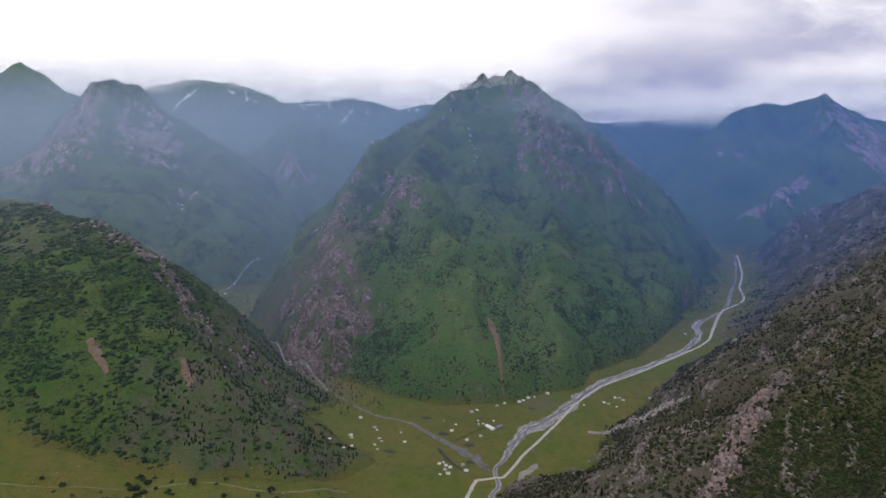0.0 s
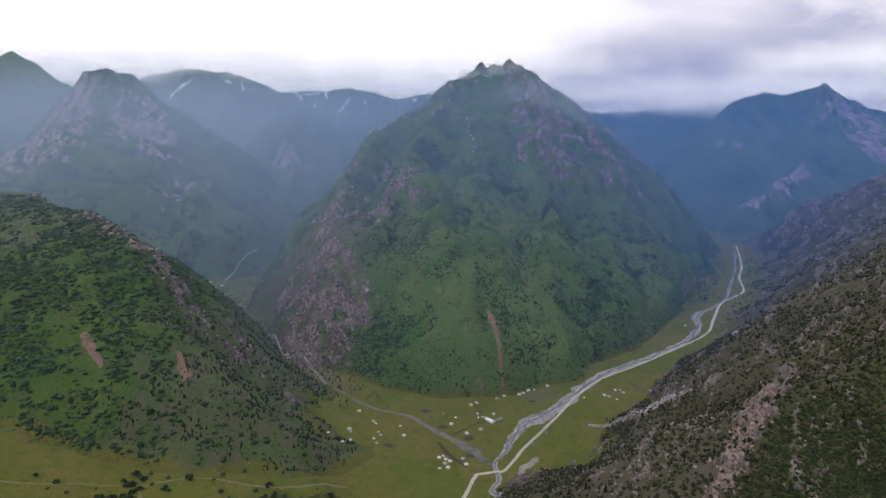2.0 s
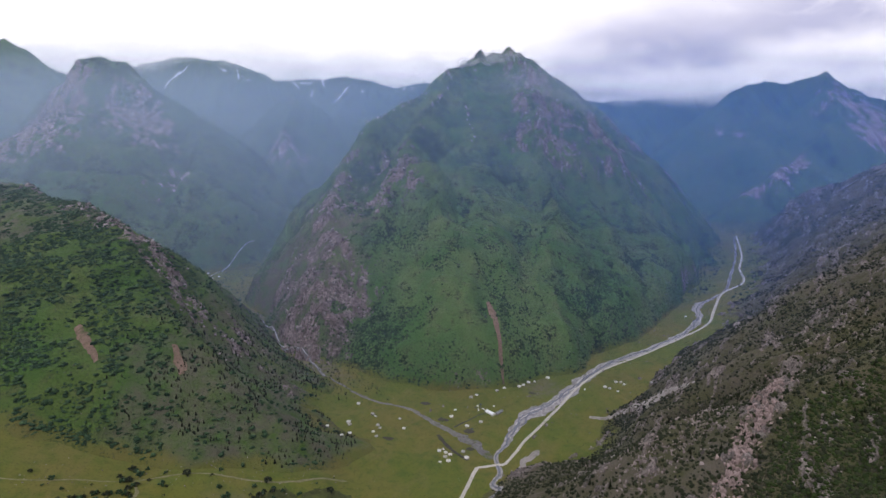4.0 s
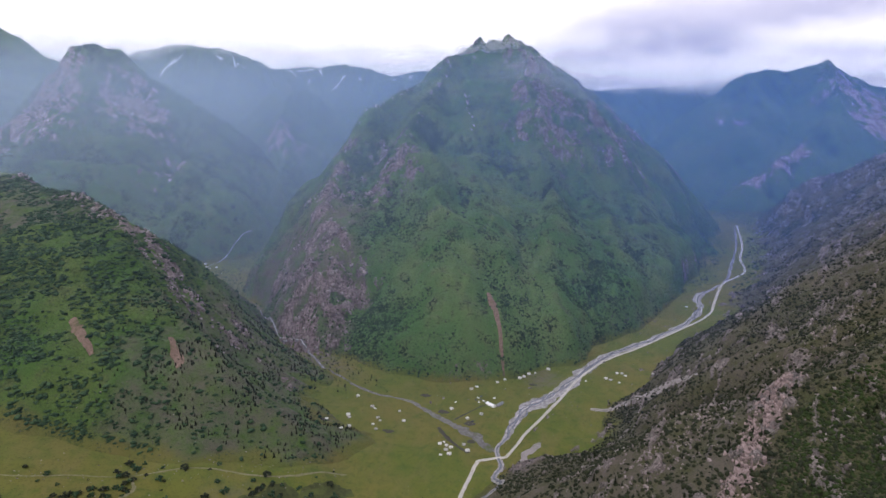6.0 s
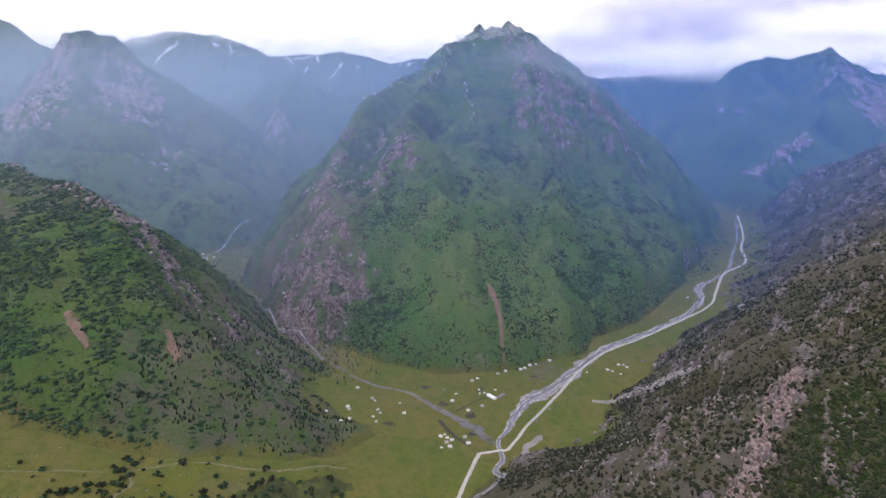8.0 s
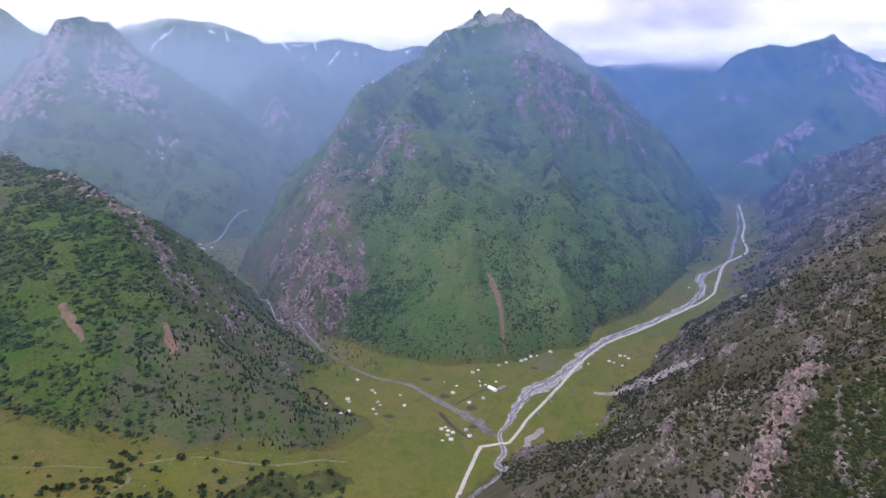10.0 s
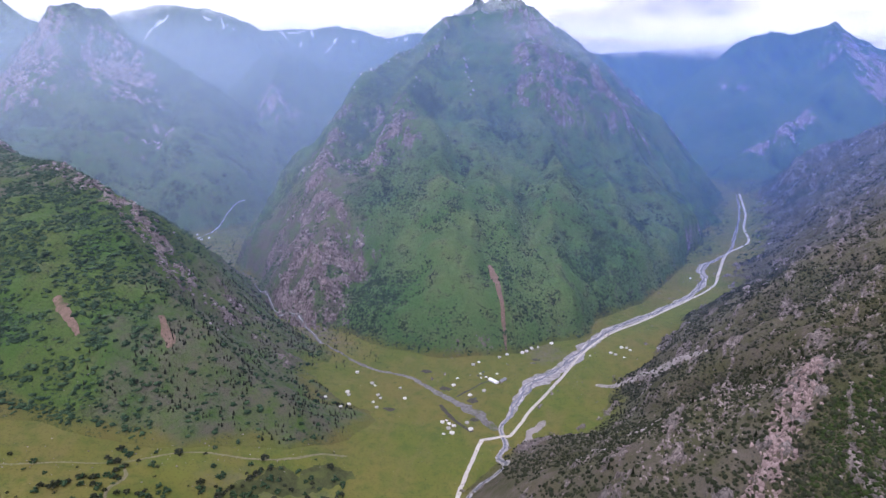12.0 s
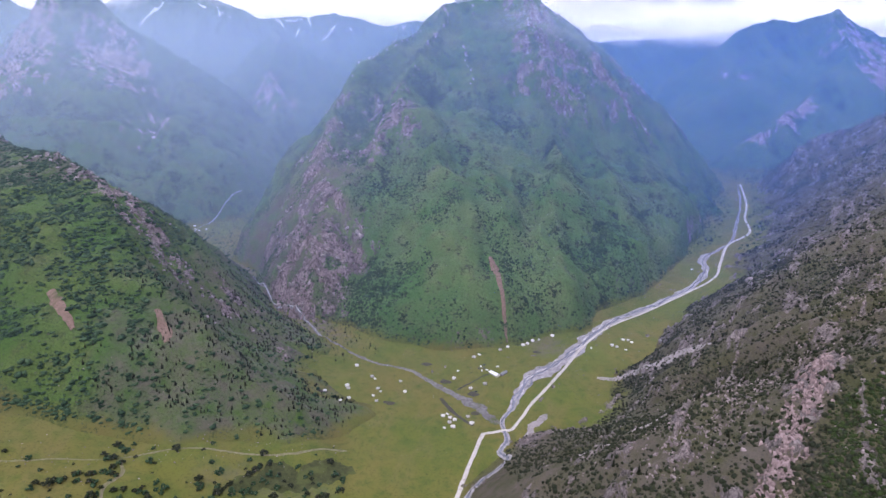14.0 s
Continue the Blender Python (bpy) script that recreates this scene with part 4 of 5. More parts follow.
# ---------------------------------------------------------------- rivers and tracks
def smooth_line(points, step):
    """Catmull-Rom through the points, cut into even steps."""
    p = np.array(points, float)
    p = np.vstack([2 * p[0] - p[1], p, 2 * p[-1] - p[-2]])
    out = []
    for i in range(1, len(p) - 2):
        n = max(2, int(np.hypot(*(p[i + 1] - p[i])[:2]) / step))
        u = np.linspace(0, 1, n, endpoint=False)[:, None]
        out.append(0.5 * (2 * p[i] + (p[i + 1] - p[i - 1]) * u + (2 * p[i - 1] - 5 * p[i] + 4 * p[i + 1] - p[i + 2]) * u ** 2 + (3 * p[i] - p[i - 1] - 3 * p[i + 1] + p[i + 2]) * u ** 3))
    return np.vstack(out + [p[-2:-1]])


def ribbon(name, points, lift, material, label, category, ragged=0.25, step=4.0, seed=0, wander=0.0, rows=7, kind="structure", grain=14.0, ground=None):
    """A strip draped on the land along points (x, y, width)."""
    line = smooth_line(points, step)
    d = np.gradient(line[:, :2], axis=0)
    d /= np.linalg.norm(d, axis=1)[:, None]
    side = np.stack([d[:, 1], -d[:, 0]], 1)
    run = np.concatenate([[0], np.cumsum(np.hypot(*np.diff(line[:, :2], axis=0).T))])
    line[:, :2] += side * (wander * (perlin(run / 55.0, run * 0 + seed, 3) + 0.5 * perlin(run / 21.0, run * 0 + seed, 4)))[:, None]
    wl = line[:, 2] * (0.5 + ragged * (perlin(run / grain, run * 0 + 3.3 * seed, 1) + 0.6 * perlin(run / grain * 2.7, run * 0 + seed, 2)))
    wr = line[:, 2] * (0.5 + ragged * (perlin(run / grain, run * 0 + 7.7 * seed, 6) + 0.6 * perlin(run / grain * 2.7, run * 0 + seed, 7)))
    u = np.linspace(-1, 1, rows)[None, :]
    off = np.where(u < 0, u * wl[:, None], u * wr[:, None])
    x, y = line[:, :1] + side[:, :1] * off, line[:, 1:2] + side[:, 1:] * off
    z = (ground or land_height)(x, y) + lift * (1 - 1.25 * u ** 6)
    n = len(line)
    idx = np.arange(n * rows).reshape(n, rows)
    quads = np.stack([idx[:-1, :-1].ravel(), idx[:-1, 1:].ravel(), idx[1:, 1:].ravel(), idx[1:, :-1].ravel()], 1)[:, ::-1]
    me = bpy.data.meshes.new(name)
    me.from_pydata(np.stack([x.ravel(), y.ravel(), z.ravel()], 1).tolist(), [], quads.tolist())
    me.polygons.foreach_set("use_smooth", np.ones(len(quads), bool))
    me.materials.append(material)
    return tagged(new(name, me), label, category, kind=kind)


def gravel_material(name, dark, light, size=2.0, turf=(0.07, 0.085, 0.03), grown=0.3):
    k = Nodes(name)
    big, fine = k.noise(size * 6, 5, 0.6), k.noise(size, 6, 0.75)
    col = k.mix(k.ramp(fine, 0.34, 0.66), dark, light)
    col = k.mix(k.math("MULTIPLY", k.ramp(big, 0.54, 0.64), grown), col, turf)
    return k.principled(col, 0.9, normal=k.bump(fine, 0.6, 0.3))


def water_material():
    k = Nodes("shallow_river_water")
    col = k.mix(k.ramp(k.noise(3.0, 5, 0.7), 0.40, 0.62), (0.10, 0.105, 0.13), (0.21, 0.215, 0.255))
    return k.principled(col, 0.25, normal=k.bump(k.noise(1.2, 4, 0.6), 0.35, 0.2), spec=0.5)


GRAVEL = gravel_material("river_gravel", (0.12, 0.116, 0.122), (0.36, 0.34, 0.345), 5.0, (0.085, 0.09, 0.045), 0.5)
DARK_GRAVEL = gravel_material("wet_dark_gravel", (0.080, 0.074, 0.076), (0.19, 0.178, 0.185), 4.5, grown=1.0)
DUST = gravel_material("pale_track_dust", (0.32, 0.295, 0.255), (0.50, 0.47, 0.42), 1.8, grown=0.3)
FAINT = gravel_material("worn_grass_track", (0.11, 0.105, 0.05), (0.19, 0.175, 0.105), 4.0, (0.085, 0.095, 0.024), 0.95)
EARTH = gravel_material("bare_red_earth", (0.105, 0.070, 0.052), (0.20, 0.138, 0.104), 3.0, (0.05, 0.06, 0.02), 0.75)
MUD = gravel_material("trampled_dark_earth", (0.030, 0.028, 0.024), (0.075, 0.068, 0.052), 2.0, (0.05, 0.06, 0.018), 0.45)
BANK = gravel_material("pale_bank_gravel", (0.17, 0.15, 0.145), (0.32, 0.29, 0.28), 2.5, (0.05, 0.055, 0.025), 0.45)
WATER = water_material()
PALE_BAR = gravel_material("pale_gravel_bars", (0.30, 0.285, 0.285), (0.50, 0.48, 0.475), 3.0, (0.16, 0.155, 0.15), 0.6)
FOAM = gravel_material("foaming_stream_water", (0.22, 0.22, 0.23), (0.46, 0.47, 0.48), 2.5, (0.10, 0.095, 0.085), 0.7)

RIVER = [(71, 698, 7), (74, 723, 8), (90, 750, 11), (107, 786, 18), (124, 822, 23), (160, 852, 34), (200, 888, 30), (256, 955, 26), (324, 1018, 20), (412, 1070, 18), (516, 1142, 15), (592, 1228, 18),
         (626, 1312, 22), (692, 1362, 14), (750, 1415, 9), (823, 1530, 10), (945, 1730, 8), (1070, 1975, 7)]
ribbon("river_bed", [(x, y, 0.86 * w) for x, y, w in RIVER], 0.35, GRAVEL, "braided pale grey gravel bed of the river", "river bed", 0.30, seed=1, grain=34)
for i, (w, sway, a, b) in enumerate(((2.6, 7.0, 2, 14), (2.2, 10.0, 3, 12), (1.8, 13.0, 4, 11))):
    ribbon("gravel_bar", [(x, y, w) for x, y, _ in RIVER[a:b]], 0.50, PALE_BAR, "pale gravel bar between the river channels", "gravel bar", 0.45, seed=51 + 5 * i, wander=sway, rows=5, grain=22)
ribbon("river_bed", [(72, 700, 9), (73, 677, 9), (62, 655, 8), (67, 628, 9), (52, 607, 9), (30, 588, 9), (18, 570, 10), (0, 520, 10), (-30, 420, 10)], 0.3, GRAVEL, "narrow gravel bed below the river fork", "river bed", 0.2, seed=2)
for i, (w, sway) in enumerate(((4.6, 4.0), (4.0, 8.0), (3.2, 11.0))):
    ribbon("river_water", [(x, y, min(w, 0.4 * b)) for x, y, b in RIVER[(0, 2, 3)[i]:(18, 12, 10)[i]]], 0.52, WATER, "shallow greyish water winding through the gravel", "river", 0.3, seed=11 + 3 * i, wander=sway, rows=5)
ribbon("river_water", [(72, 698, 4.5), (73, 677, 4.5), (62, 655, 4), (67, 628, 4.5), (52, 607, 4.5), (30, 588, 4.5), (18, 570, 5), (0, 520, 5), (-30, 420, 5)], 0.5, WATER, "shallow greyish water below the river fork", "river", 0.15, seed=4, rows=5)
ribbon("side_stream", [(-580, 1706, 1.6), (-606, 1606, 2.4), (-635, 1530, 3), (-630, 1470, 3.46), (-570, 1381, 4.03), (-549, 1350, 4.03), (-500, 1251, 4.61), (-425, 1190, 4.61), (-353, 1119, 4.61), (-314, 1065, 6), (-250, 1015, 6), (-210, 957, 6),
                      (-177, 930, 6), (-147, 900, 6), (-105, 868, 5.5), (-54, 850, 6.5), (-21, 816, 9), (8, 787, 13), (30, 765, 17), (50, 741, 17), (66, 712, 8)], 0.35, DARK_GRAVEL, "dark stony bed of the side stream", "stream bed", 0.34, seed=5, grain=16)
ribbon("stream_water", [(-580, 1706, 1.2), (-606, 1606, 1.6), (-635, 1530, 2.2), (-630, 1470, 2.1), (-570, 1381, 2.4), (-549, 1350, 2.1), (-500, 1251, 2.4), (-425, 1190, 2.1), (-353, 1119, 1.8), (-314, 1065, 1.6), (-250, 1015, 1.1), (-210, 957, 0.7)], 0.55, FOAM, "thin foaming water of the side stream", "stream", 0.4, seed=6, rows=5, wander=1.5)
ribbon("dirt_road", [(45, 690, 5), (72, 699, 5.5), (82, 700, 5.5), (100, 727, 5), (118, 757, 5), (148, 796, 5.2), (190, 856, 5.4), (237, 922, 5.4), (296, 984, 5.6), (389, 1044, 5.6), (497, 1117, 5.6), (592, 1189, 5.4), (650, 1275, 7), (728, 1390, 7),
                    (827, 1470, 7), (886, 1598, 7), (963, 1728, 7), (1084, 1985, 7)], 0.75, DUST, "pale dusty track following the river", "track", 0.12, seed=7, rows=5)
ribbon("dirt_road", [(45, 690, 5.4), (39, 676, 5.4), (28, 644, 5.2), (17, 611, 5.4), (6, 576, 5.4), (-20, 500, 7), (-60, 400, 7)], 0.55, DUST, "pale dusty track below the ford", "track", 0.15, seed=8, rows=5)
ribbon("dirt_road", [(-470, 515, 2.4), (-417, 529, 2.4), (-378, 548, 2.4), (-331, 562, 2.4), (-277, 586, 2.2), (-196, 603, 2.4), (-119, 646, 4)], 0.35, FAINT, "faint stony track over the terrace", "track", 0.35, seed=9, rows=5)
ribbon("dirt_road", [(-331, 562, 4), (-318, 545, 4), (-322, 520, 4), (-310, 495, 4)], 0.35, FAINT, "faint stony track branching over the terrace", "track", 0.35, seed=10, rows=5)
ribbon("footpath", [(-7, 773, 7), (2, 752, 7), (12, 733, 6), (33, 706, 5)], 0.3, MUD, "dark trampled path through the camp", "path", 0.3, seed=12, rows=5)
ribbon("footpath", [(17, 795, 4), (35, 812, 3), (55, 832, 3), (70, 842, 3)], 0.3, MUD, "dark trampled path to the long hut", "path", 0.3, seed=13, rows=5)
ribbon("earth_scar", [(92, 1062, 8), (96, 1040, 14), (100, 1005, 12), (104, 965, 8), (108, 930, 5)], 1.0, EARTH, "reddish bare earth scar down the grassy slope", "scar", 0.18, seed=14, rows=5)
ribbon("earth_scar", [(-482, 720, 8), (-470, 709, 12), (-456, 698, 12), (-442, 686, 9), (-432, 676, 5)], 1.0, EARTH, "reddish bare earth scar in the scrub", "scar", 0.18, seed=15, rows=5)
ribbon("earth_scar", [(-354, 716, 7), (-344, 702, 11), (-334, 692, 13), (-328, 678, 9)], 1.0, EARTH, "reddish bare earth scar near the hill foot", "scar", 0.18, seed=16, rows=5)
ribbon("gravel_bank", [(228, 818, 7), (262, 802, 14), (290, 786, 16), (326, 762, 13), (352, 742, 7)], 0.9, BANK, "pale eroded gravel bank below the hillside", "bank", 0.35, seed=17, rows=5)
ribbon("gravel_bank", [(128, 560, 5), (150, 540, 7), (165, 532, 8), (184, 521, 7), (204, 505, 4)], 0.9, BANK, "pale gravel streak crossing the hillside", "bank", 0.35, seed=18, rows=5)
ribbon("gravel_bank", [(97, 680, 8), (108, 702, 11), (122, 717, 12), (133, 730, 6)], 0.6, BANK, "pale gravel fan at the hill foot", "bank", 0.4, seed=19, rows=5)
SNOW = gravel_material("old_gully_snow", (0.66, 0.68, 0.73), (0.84, 0.85, 0.88), 8.0, (0.5, 0.5, 0.54), 0.3)
for i, (ax, ay, bx, by, w) in enumerate(((-1658, 3731, -1709, 3513, 15), (-1474, 3823, -1428, 3825, 10), (-1370, 3851, -1229, 3675, 13), (-1021, 3885, -932, 3755, 9), (-938, 3815, -823, 3803, 9), (-796, 3856, -766, 3772, 13), (-834, 3722, -843, 3689, 12),
                                          (-640, 3699, -682, 3658, 12), (-611, 3776, -630, 3705, 9), (-300, 3860, -285, 3834, 9), (-231, 3885, -244, 3848, 11), (-169, 3872, -187, 3790, 11), (-526, 3802, -498, 3757, 8))):
    mx, my = 0.5 * (ax + bx) + 0.05 * (by - ay), 0.5 * (ay + by) - 0.05 * (bx - ax)
    ribbon("snow_gully", [(ax, ay, 0.6 * w), (mx, my, 1.5 * w), (bx, by, 0.6 * w)], 4.0, SNOW, "thin streak of old snow in a high gully", "snow", 0.3, step=12.0, seed=70 + i, rows=5, grain=40, ground=lambda x, y: sample("snow_range", x, y)[0])
for i, (x, y, w) in enumerate(((-172, 768, 10), (-79, 757, 11), (39, 784, 11), (1, 817, 12), (38, 735, 8), (-28, 871, 12), (154, 907, 9))):
    ribbon("trampled_patch", [(x - 0.7 * w, y, 0.4 * w), (x - 0.2 * w, y + 0.5, w), (x + 0.3 * w, y, w), (x + 0.8 * w, y - 0.5, 0.4 * w)], 0.3, MUD, "dark trampled ground where livestock was penned", "bare ground", 0.3, step=1.5, seed=30 + i)
# Dark strip: scrub colour plus the shade of the bank's south side painted in
ribbon("shaded_scrub_bank", [(-225, 560, 10), (-200, 572, 26), (-165, 588, 32), (-130, 604, 30), (-108, 615, 14)], 0.35, gravel_material("shaded_bank_scrub", (0.028, 0.036, 0.013), (0.062, 0.070, 0.024), 5.0, (0.08, 0.095, 0.024), 0.6), "scrubby bank at the terrace end, coloured dark for scrub and shade", "bank", 0.32, seed=20, grain=20)

# ---------------------------------------------------------------- the summer camp
def part(name, bm, material, parent, label=""):
    me = bpy.data.meshes.new(name)
    bm.to_mesh(me)
    bm.free()
    me.materials.append(material)
    ob = new(name, me)
    ob.parent = parent
    return tagged(ob, label)


def base_of(name, label, category, group=""):
    return tagged(new(name), label, category, group)


def lathe(profile, seg=18, wobble=0.0, seed=0):
    """A turned solid from (radius, z) pairs, closed at both ends."""
    r = random.Random(seed)
    bm = bmesh.new()
    rings = [[bm.verts.new((rad * math.cos(2 * math.pi * i / seg) * (1 + wobble * r.uniform(-1, 1)), rad * math.sin(2 * math.pi * i / seg) * (1 + wobble * r.uniform(-1, 1)), z)) for i in range(seg)] for rad, z in profile]
    for a, b in zip(rings, rings[1:]):
        for i in range(seg):
            bm.faces.new((a[i], a[(i + 1) % seg], b[(i + 1) % seg], b[i]))
    bm.faces.new(rings[0][::-1])
    bm.faces.new(rings[-1])
    return bm


def box(x0, x1, y0, y1, z0, z1, bevel=0.0):
    bm = bmesh.new()
    bmesh.ops.create_cube(bm, size=1, matrix=Matrix.Translation(((x0 + x1) / 2, (y0 + y1) / 2, (z0 + z1) / 2)) @ Matrix.Diagonal((x1 - x0, y1 - y0, z1 - z0, 1)))
    if bevel:
        bmesh.ops.bevel(bm, geom=bm.edges[:], offset=bevel, segments=2, affect="EDGES")
    return bm


def prism(outline, x0, x1):
    """An outline in (y, z) drawn out along x."""
    bm = bmesh.new()
    a, b = [bm.verts.new((x0, y, z)) for y, z in outline], [bm.verts.new((x1, y, z)) for y, z in outline]
    n = len(outline)
    for i in range(n):
        bm.faces.new((a[i], a[(i + 1) % n], b[(i + 1) % n], b[i]))
    bm.faces.new(a[::-1])
    bm.faces.new(b)
    bmesh.ops.recalc_face_normals(bm, faces=bm.faces[:])
    return bm


def cloth_material(name, a, b, rough=0.85):
    k = Nodes(name)
    col = k.mix(k.ramp(k.noise(0.9, 5, 0.65), 0.35, 0.70), a, b)
    return k.principled(col, rough, normal=k.bump(k.noise(0.35, 4), 0.3, 0.05))


FELT = cloth_material("white_felt", (0.44, 0.43, 0.40), (0.62, 0.61, 0.58))
FELT_GREY = cloth_material("weathered_grey_felt", (0.26, 0.25, 0.24), (0.42, 0.41, 0.38))
WOODWORK = cloth_material("dark_painted_wood", (0.09, 0.05, 0.035), (0.17, 0.085, 0.055), 0.7)
PLANKS = cloth_material("grey_weathered_planks", (0.12, 0.105, 0.09), (0.22, 0.20, 0.18))
SHEET = cloth_material("white_sheet_metal", (0.66, 0.67, 0.69), (0.82, 0.83, 0.85), 0.45)
SLATE = cloth_material("grey_roofing_sheet", (0.15, 0.155, 0.165), (0.24, 0.245, 0.26), 0.6)
LIME = cloth_material("lime_washed_wall", (0.50, 0.49, 0.46), (0.66, 0.65, 0.62))
DARK_GLASS = cloth_material("dark_window_glass", (0.02, 0.022, 0.026), (0.04, 0.043, 0.05), 0.12)
RUBBER = cloth_material("black_tyre_rubber", (0.018, 0.018, 0.018), (0.035, 0.035, 0.035))
PAINT_WHITE = cloth_material("white_car_paint", (0.66, 0.66, 0.66), (0.74, 0.74, 0.74), 0.3)
PAINT_DARK = cloth_material("dark_blue_car_paint", (0.025, 0.032, 0.05), (0.04, 0.05, 0.075), 0.3)


def seat(ob_matrix_xy, turn=0.0, sink=0.15, scale=1.0):
    x, y = ob_matrix_xy
    return Matrix.Translation((x, y, float(land_height(x, y)) - sink)) @ Matrix.Rotation(radians(turn), 4, "Z") @ Matrix.Scale(scale, 4)


def make_yurt(felt, label):
    b = base_of("yurt", label, "yurt", "yurts of the camp")
    part("wall", lathe([(2.95, 0), (3.05, 0.1), (3.05, 1.55), (2.98, 1.7)], 22, 0.01, 1), felt, b)
    part("roof", lathe([(3.15, 1.62), (3.1, 1.72), (2.5, 2.25), (1.7, 2.75), (0.95, 3.08), (0.62, 3.18)], 22, 0.01, 2), felt, b)
    part("crown_ring", lathe([(0.66, 3.14), (0.70, 3.26), (0.45, 3.36), (0.1, 3.40)], 14), WOODWORK, b, "dark wooden crown ring")
    part("door", box(2.86, 3.14, -0.5, 0.5, 0.05, 1.6, 0.03), WOODWORK, b, "dark painted wooden door")
    part("rope_band", lathe([(3.07, 0.95), (3.10, 0.98), (3.10, 1.06), (3.07, 1.09)], 22), PLANKS, b, "grey rope band")
    return b


def make_tent(label):
    b = base_of("ridge_tent", label, "tent", "tents of the camp")
    part("canopy", prism([(-1.9, 0), (-1.8, 0.5), (0, 2.3), (1.8, 0.5), (1.9, 0)], -2.6, 2.6), FELT, b)
    part("entrance_flap", prism([(-0.6, 0), (0, 1.6), (0.6, 0)], 2.58, 2.66), FELT_GREY, b, "grey entrance flap")
    part("ridge_pole", box(-2.8, 2.8, -0.05, 0.05, 2.26, 2.36), PLANKS, b, "grey wooden ridge pole")
    return b


def make_hut(length, width, wall, roof, label, name, category):
    b = base_of(name, label, category)
    h = width / 2
    part("wall", prism([(-h, 0), (-h, 2.5), (0, 3.9), (h, 2.5), (h, 0)], -length / 2, length / 2), wall, b)
    for s in (-1, 1):
        part("roof", prism([(s * (h + 0.5), 2.28), (s * (h + 0.5), 2.42), (0, 4.16), (0, 4.0)], -length / 2 - 0.4, length / 2 + 0.4), roof, b)
    part("ridge_cap", box(-length / 2 - 0.42, length / 2 + 0.42, -0.16, 0.16, 4.06, 4.2, 0.03), roof, b)
    for i in range(int(length // 3)):
        x = -length / 2 + 1.6 + 3 * i
        for s in (-1, 1):
            w = part("window" if i else "door", box(x - 0.45, x + 0.45, s * h - 0.05, s * h + 0.05, 0.9 if i else 0.0, 1.9 if i else 2.0), DARK_GLASS if i else WOODWORK, b, "small dark window" if i else "dark wooden door")
            if i:
                part("sill", box(x - 0.55, x + 0.55, s * h - 0.1, s * h + 0.1, 0.82, 0.9), PLANKS, w)
    part("chimney", lathe([(0.14, 3.2), (0.14, 4.9), (0.2, 4.92), (0.2, 5.05)], 10), SLATE, b, "grey stovepipe")
    return b


def make_car(paint, label):
    b = base_of("parked_car", label, "car", "cars beside the hut")
    part("body", prism([(-0.86, 0.35), (-0.9, 0.85), (-0.82, 1.0), (0.82, 1.0), (0.9, 0.85), (0.86, 0.35)], -2.15, 2.15), paint, b)
    part("cabin", prism([(-0.8, 1.0), (-0.66, 1.6), (-0.6, 1.66), (0.6, 1.66), (0.66, 1.6), (0.8, 1.0)], -1.5, 0.75), paint, b)
    part("windscreen", box(0.74, 0.79, -0.62, 0.62, 1.05, 1.56), DARK_GLASS, b, "dark windscreen")
    for s in (-1, 1):
        part("side_window", box(-1.35, 0.6, s * 0.74 - 0.03, s * 0.74 + 0.03, 1.1, 1.5), DARK_GLASS, b, "dark side window")
    for x in (-1.35, 1.35):
        for s in (-1, 1):
            bm = lathe([(0.2, -0.1), (0.33, -0.1), (0.34, 0), (0.33, 0.1), (0.2, 0.1)], 14)
            bm.transform(Matrix.Translation((x, s * 0.8, 0.34)) @ Matrix.Rotation(radians(90), 4, "X"))
            w = part("wheel", bm, RUBBER, b, "black tyre")
            bm = lathe([(0.05, -0.11), (0.2, -0.115), (0.2, 0.115), (0.05, 0.11)], 10)
            bm.transform(Matrix.Translation((x, s * 0.8, 0.34)) @ Matrix.Rotation(radians(90), 4, "X"))
            part("rim", bm, SLATE, w)
    return b


def place_all(maker_list, spots, seed, scale=(0.85, 1.1)):
    """The first spot of each kind takes the built thing, the rest take copies."""
    r = random.Random(seed)
    for i, spot in enumerate(spots):
        k = i % len(maker_list)
        m = seat(spot, r.uniform(150, 390), 0.15, r.uniform(*scale))
        thing = maker_list[k]
        if thing.get("placed"):
            copy_thing(thing["ob"], m)
        else:
            thing["ob"].matrix_basis, thing["placed"] = m, True


white = dict(ob=make_yurt(FELT, "white felt yurt with a dark wooden crown ring"))
grey = dict(ob=make_yurt(FELT_GREY, "weathered grey felt yurt standing in the meadow"))
tent = dict(ob=make_tent("small white canvas ridge tent in the meadow"))
place_all([white, grey, tent], [(-136, 860), (-109, 827), (-104, 821), (-142, 799), (-139, 791), (-143, 745), (-134, 759), (-97, 794)], 3)
place_all([grey, white], [(-93, 786), (-102, 774), (-96, 760), (-58, 788), (-66, 817), (-168, 770)], 4, (0.7, 0.95))
place_all([white, grey, tent], [(14, 827), (49, 893), (59, 901), (37, 799), (59, 812), (84, 862), (109, 927), (95, 917)], 5)
place_all([white, white, white, tent], [(136, 933), (144, 938), (154, 945), (166, 951), (192, 962)], 6, (0.95, 1.2))
place_all([white, tent, white, grey], [(4, 725), (1, 734), (10, 720), (3, 714), (-5, 729), (-4, 701), (7, 703), (28, 728), (32, 712)], 7)
place_all([white, grey, tent], [(282, 916), (288, 910), (299, 899), (318, 924), (315, 933), (246, 912), (307, 935), (359, 909)], 8, (0.75, 1.05))
place_all([white, tent], [(-640, 1500), (-628, 1492), (-615, 1508), (-600, 1440), (-652, 1525), (569, 1245)], 9, (0.9, 1.3))

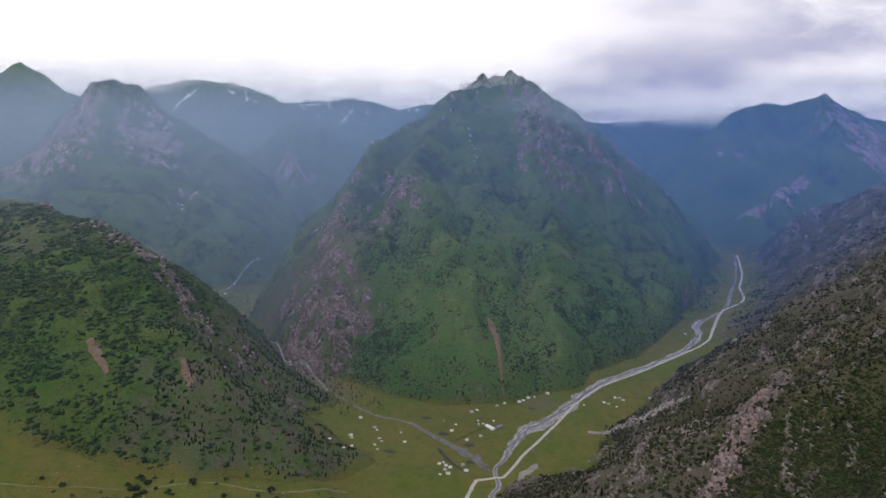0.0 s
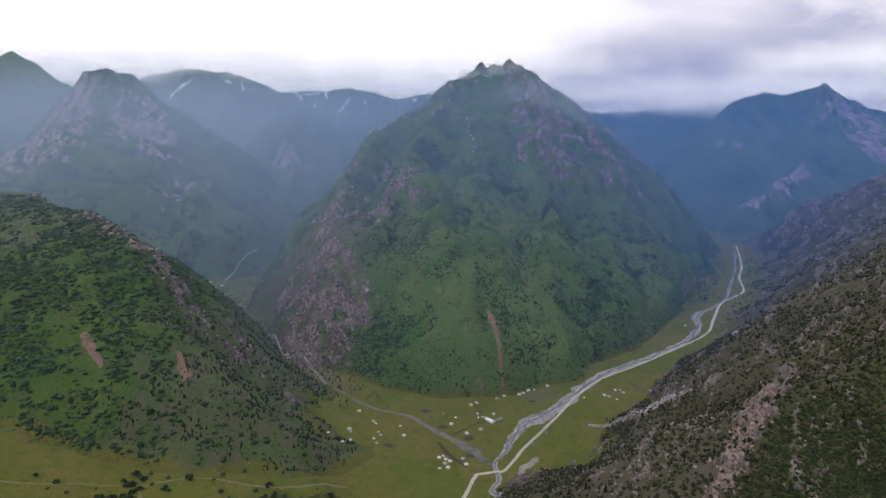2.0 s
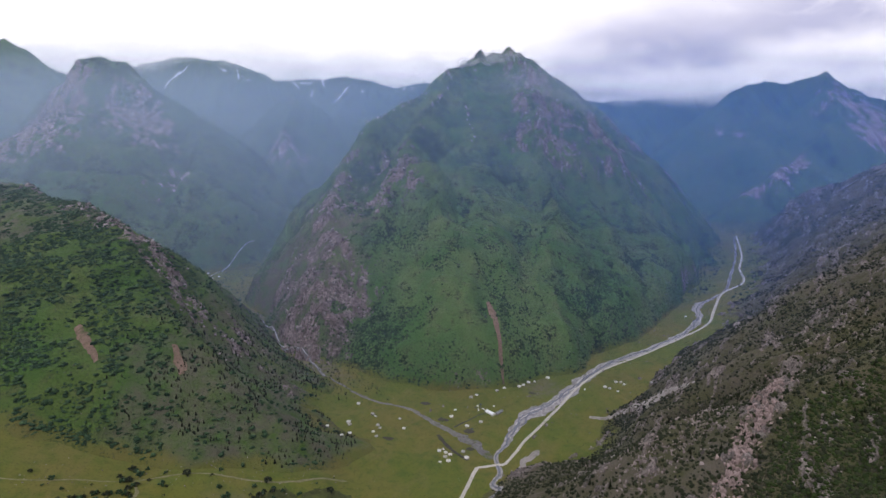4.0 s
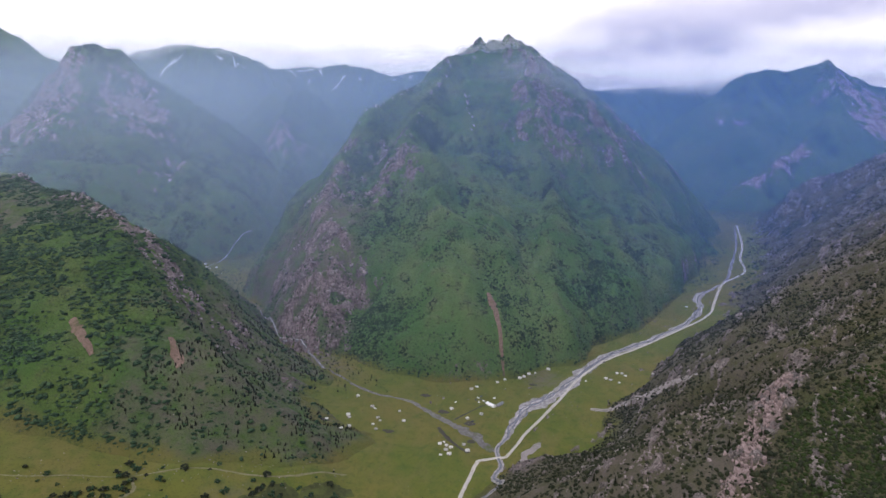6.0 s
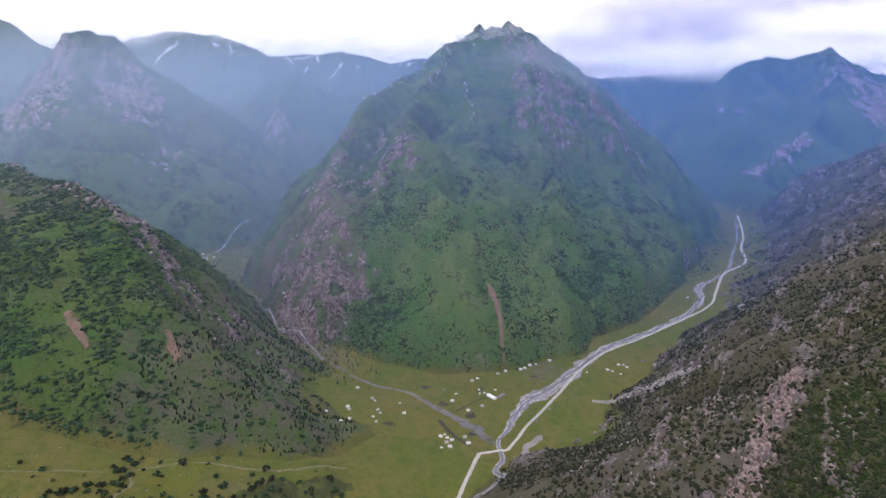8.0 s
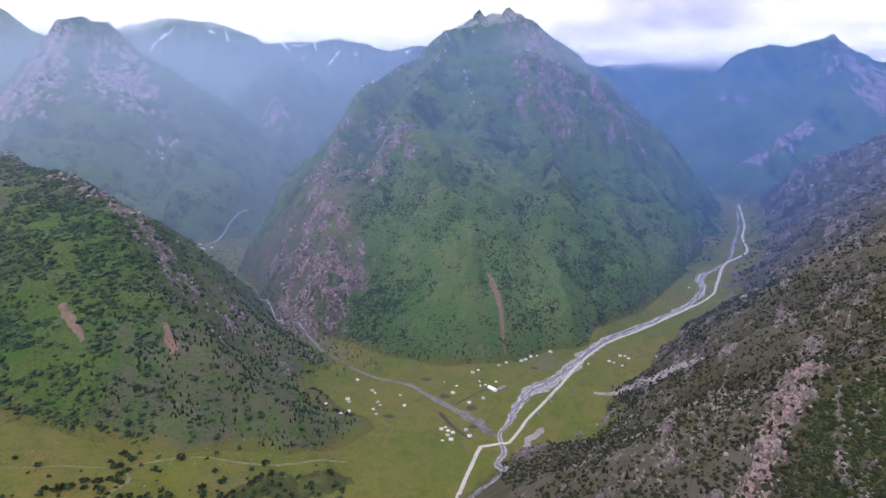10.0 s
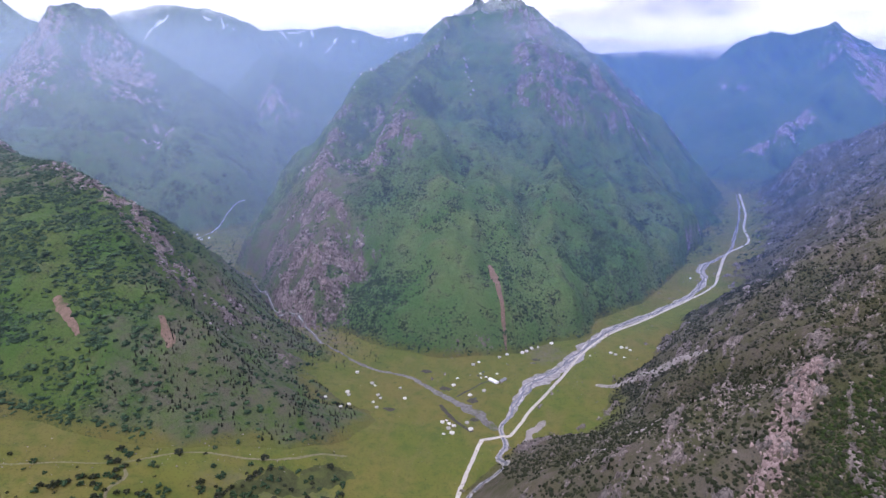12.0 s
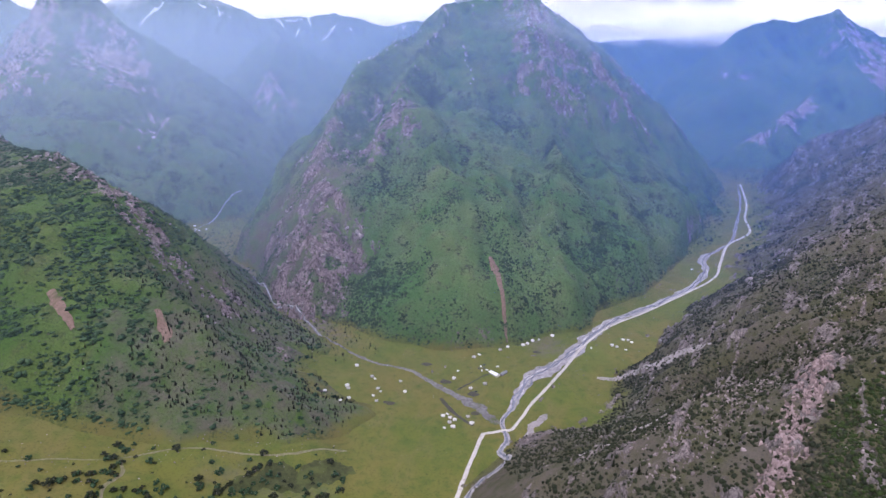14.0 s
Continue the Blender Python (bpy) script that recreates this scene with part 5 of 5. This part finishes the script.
make_hut(17, 6.5, LIME, SHEET, "long lime-washed hut with a white metal roof", "long_hut", "hut").matrix_basis = seat((76, 838), -53, 0.3)
make_hut(15, 5.0, PLANKS, SLATE, "grey plank shed with a dark sheet roof", "plank_shed", "shed").matrix_basis = seat((90, 839), 48, 0.3)
cars = [dict(ob=make_car(PAINT_WHITE, "small white car parked in the grass")), dict(ob=make_car(PAINT_DARK, "dark blue car parked in the grass"))]
place_all(cars, [(58, 864), (62, 858), (66, 852), (54, 857), (58, 850), (63, 868), (21, 849), (44, 790)], 10, (0.98, 1.05))

# ---------------------------------------------------------------- bushes on the terrace, one by one
def make_bush(seed, leaves):
    b = base_of("juniper_bush", "dark green juniper bush on the grassy terrace", "bush", "bushes on the terrace")
    r = random.Random(seed)
    bm = lathe([(0.14, -0.3), (0.11, 0.3), (0.07, 0.9), (0.03, 1.3)], 7, 0.15, seed)
    for i in range(4):
        limb = lathe([(0.06, 0.0), (0.045, 0.5), (0.02, 0.95)], 5, 0.1, seed + i)
        limb.transform(Matrix.Translation((0, 0, 0.25 + 0.15 * i)) @ Matrix.Rotation(i * 1.7 + r.random(), 4, "Z") @ Matrix.Rotation(radians(50), 4, "Y"))
        me = bpy.data.meshes.new("limb")
        limb.to_mesh(me)
        limb.free()
        bm.from_mesh(me)
        bpy.data.meshes.remove(me)
    part("trunk", bm, PLANKS, b, "grey twisted trunk")
    shapes = []
    for i in range(16):
        v, f = ico(seed * 50 + i, r.uniform(0.6, 1.0), 0.38)
        a, d = r.uniform(0, 6.28), r.uniform(0, 1) ** 0.6 * 1.25
        shapes.append((v * r.uniform(0.55, 1.15) + (d * math.cos(a), d * math.sin(a), r.uniform(0.1, 1.6) * (1.25 - 0.55 * d)), f))
    v, f = join_clumps(shapes)
    bm = bmesh.new()
    vs = [bm.verts.new(c) for c in v]
    for tri in f:
        bm.faces.new([vs[i] for i in tri])
    part("crown", bm, leaves, b)
    return b


bushes = [dict(ob=make_bush(s, LEAF if s % 2 else LEAF_DRY)) for s in (1, 2, 3, 4)]
spots = [(-381, 527), (-363, 545), (-399, 526), (-422, 542), (-399, 539), (-316, 566), (-305, 580), (-283, 582), (-301, 562), (-258, 587), (-240, 570), (-215, 568), (-191, 583), (-262, 552), (-340, 557), (-306, 524), (-323, 512),
         (-134, 641), (-150, 619), (-133, 615), (-156, 592), (-122, 602)]
r = np.random.default_rng(31)
bx, by = r.uniform(-420, -150, 1500), r.uniform(480, 600, 1500)
dense = smooth(0.0, 0.5, fbm(bx, by, 45, 3, 170) + 0.9 * smooth(0, 60, 575 + 0.12 * (bx + 200) - by) - 0.25)
keep = r.uniform(0, 1, 1500) < 0.36 * dense
spots += list(zip(r.uniform(-300, -165, 45).tolist(), r.uniform(528, 562, 45).tolist()))
spots += list(zip(r.uniform(-215, -112, 45).tolist(), r.uniform(566, 606, 45).tolist()))
spots += list(zip(bx[keep].tolist(), by[keep].tolist()))
place_all(bushes, spots, 12, (0.8, 2.0))


# ---------------------------------------------------------------- loose boulders near the crags
def make_boulder(seed):
    b = base_of("boulder", "pale grey-pink boulder lying in the hillside grass", "boulder", "boulders by the crag")
    bm = bmesh.new()
    bmesh.ops.create_icosphere(bm, subdivisions=3, radius=1.0)
    for v in bm.verts:
        n = noise.noise(v.co * 1.1 + Vector((seed * 7.1, 0, 0))) * 0.5 + noise.noise(v.co * 2.7 + Vector((0, seed * 3.3, 0))) * 0.22
        cell = noise.cell(v.co * 1.6 + Vector((seed, seed, 0))) * 0.16
        v.co *= 1 + n + cell
        v.co.z *= 0.75
    part("stone", bm, STONE, b)
    return b


rocks = [dict(ob=make_boulder(s)) for s in (1, 2, 3, 4, 5)]
r = np.random.default_rng(41)
place_all(rocks, list(zip(r.uniform(205, 300, 34).tolist(), r.uniform(335, 425, 34).tolist())), 13, (0.5, 1.5))
x, y = r.uniform(-430, -120, 900), r.uniform(505, 650, 900)
near_track = np.abs(y - np.interp(x, [-430, -378, -331, -277, -196, -119], [526, 548, 562, 586, 603, 646]))
keep = r.uniform(0, 1, 900) < 0.75 * np.exp(-near_track / 12) + 0.08
x, y = x[keep], y[keep]
scatter_mesh("terrace_stones", STONES, np.stack([x, y, land_height(x, y)], 1), sizes_for(len(x), 0.5, 2.2, 14), 0.8, STONE, "pale stones strewn over the grassy terrace", "stones", tilt=0.3, seed=14)
x, y = r.uniform(-200, 420, 1500), r.uniform(570, 960, 1500)
keep = (land_height(x, y) < floor_height(x, y) + 0.5) & (fbm(x, y, 70, 3, 180) > 0.05)
x, y = x[keep], y[keep]
scatter_mesh("meadow_tussocks", CLUMPS, np.stack([x, y, land_height(x, y) - 0.1], 1), sizes_for(len(x), 0.6, 2.0, 15), 0.5, LEAF_DRY, "small dark tussocks dotted over the meadow", "tussocks", seed=15)
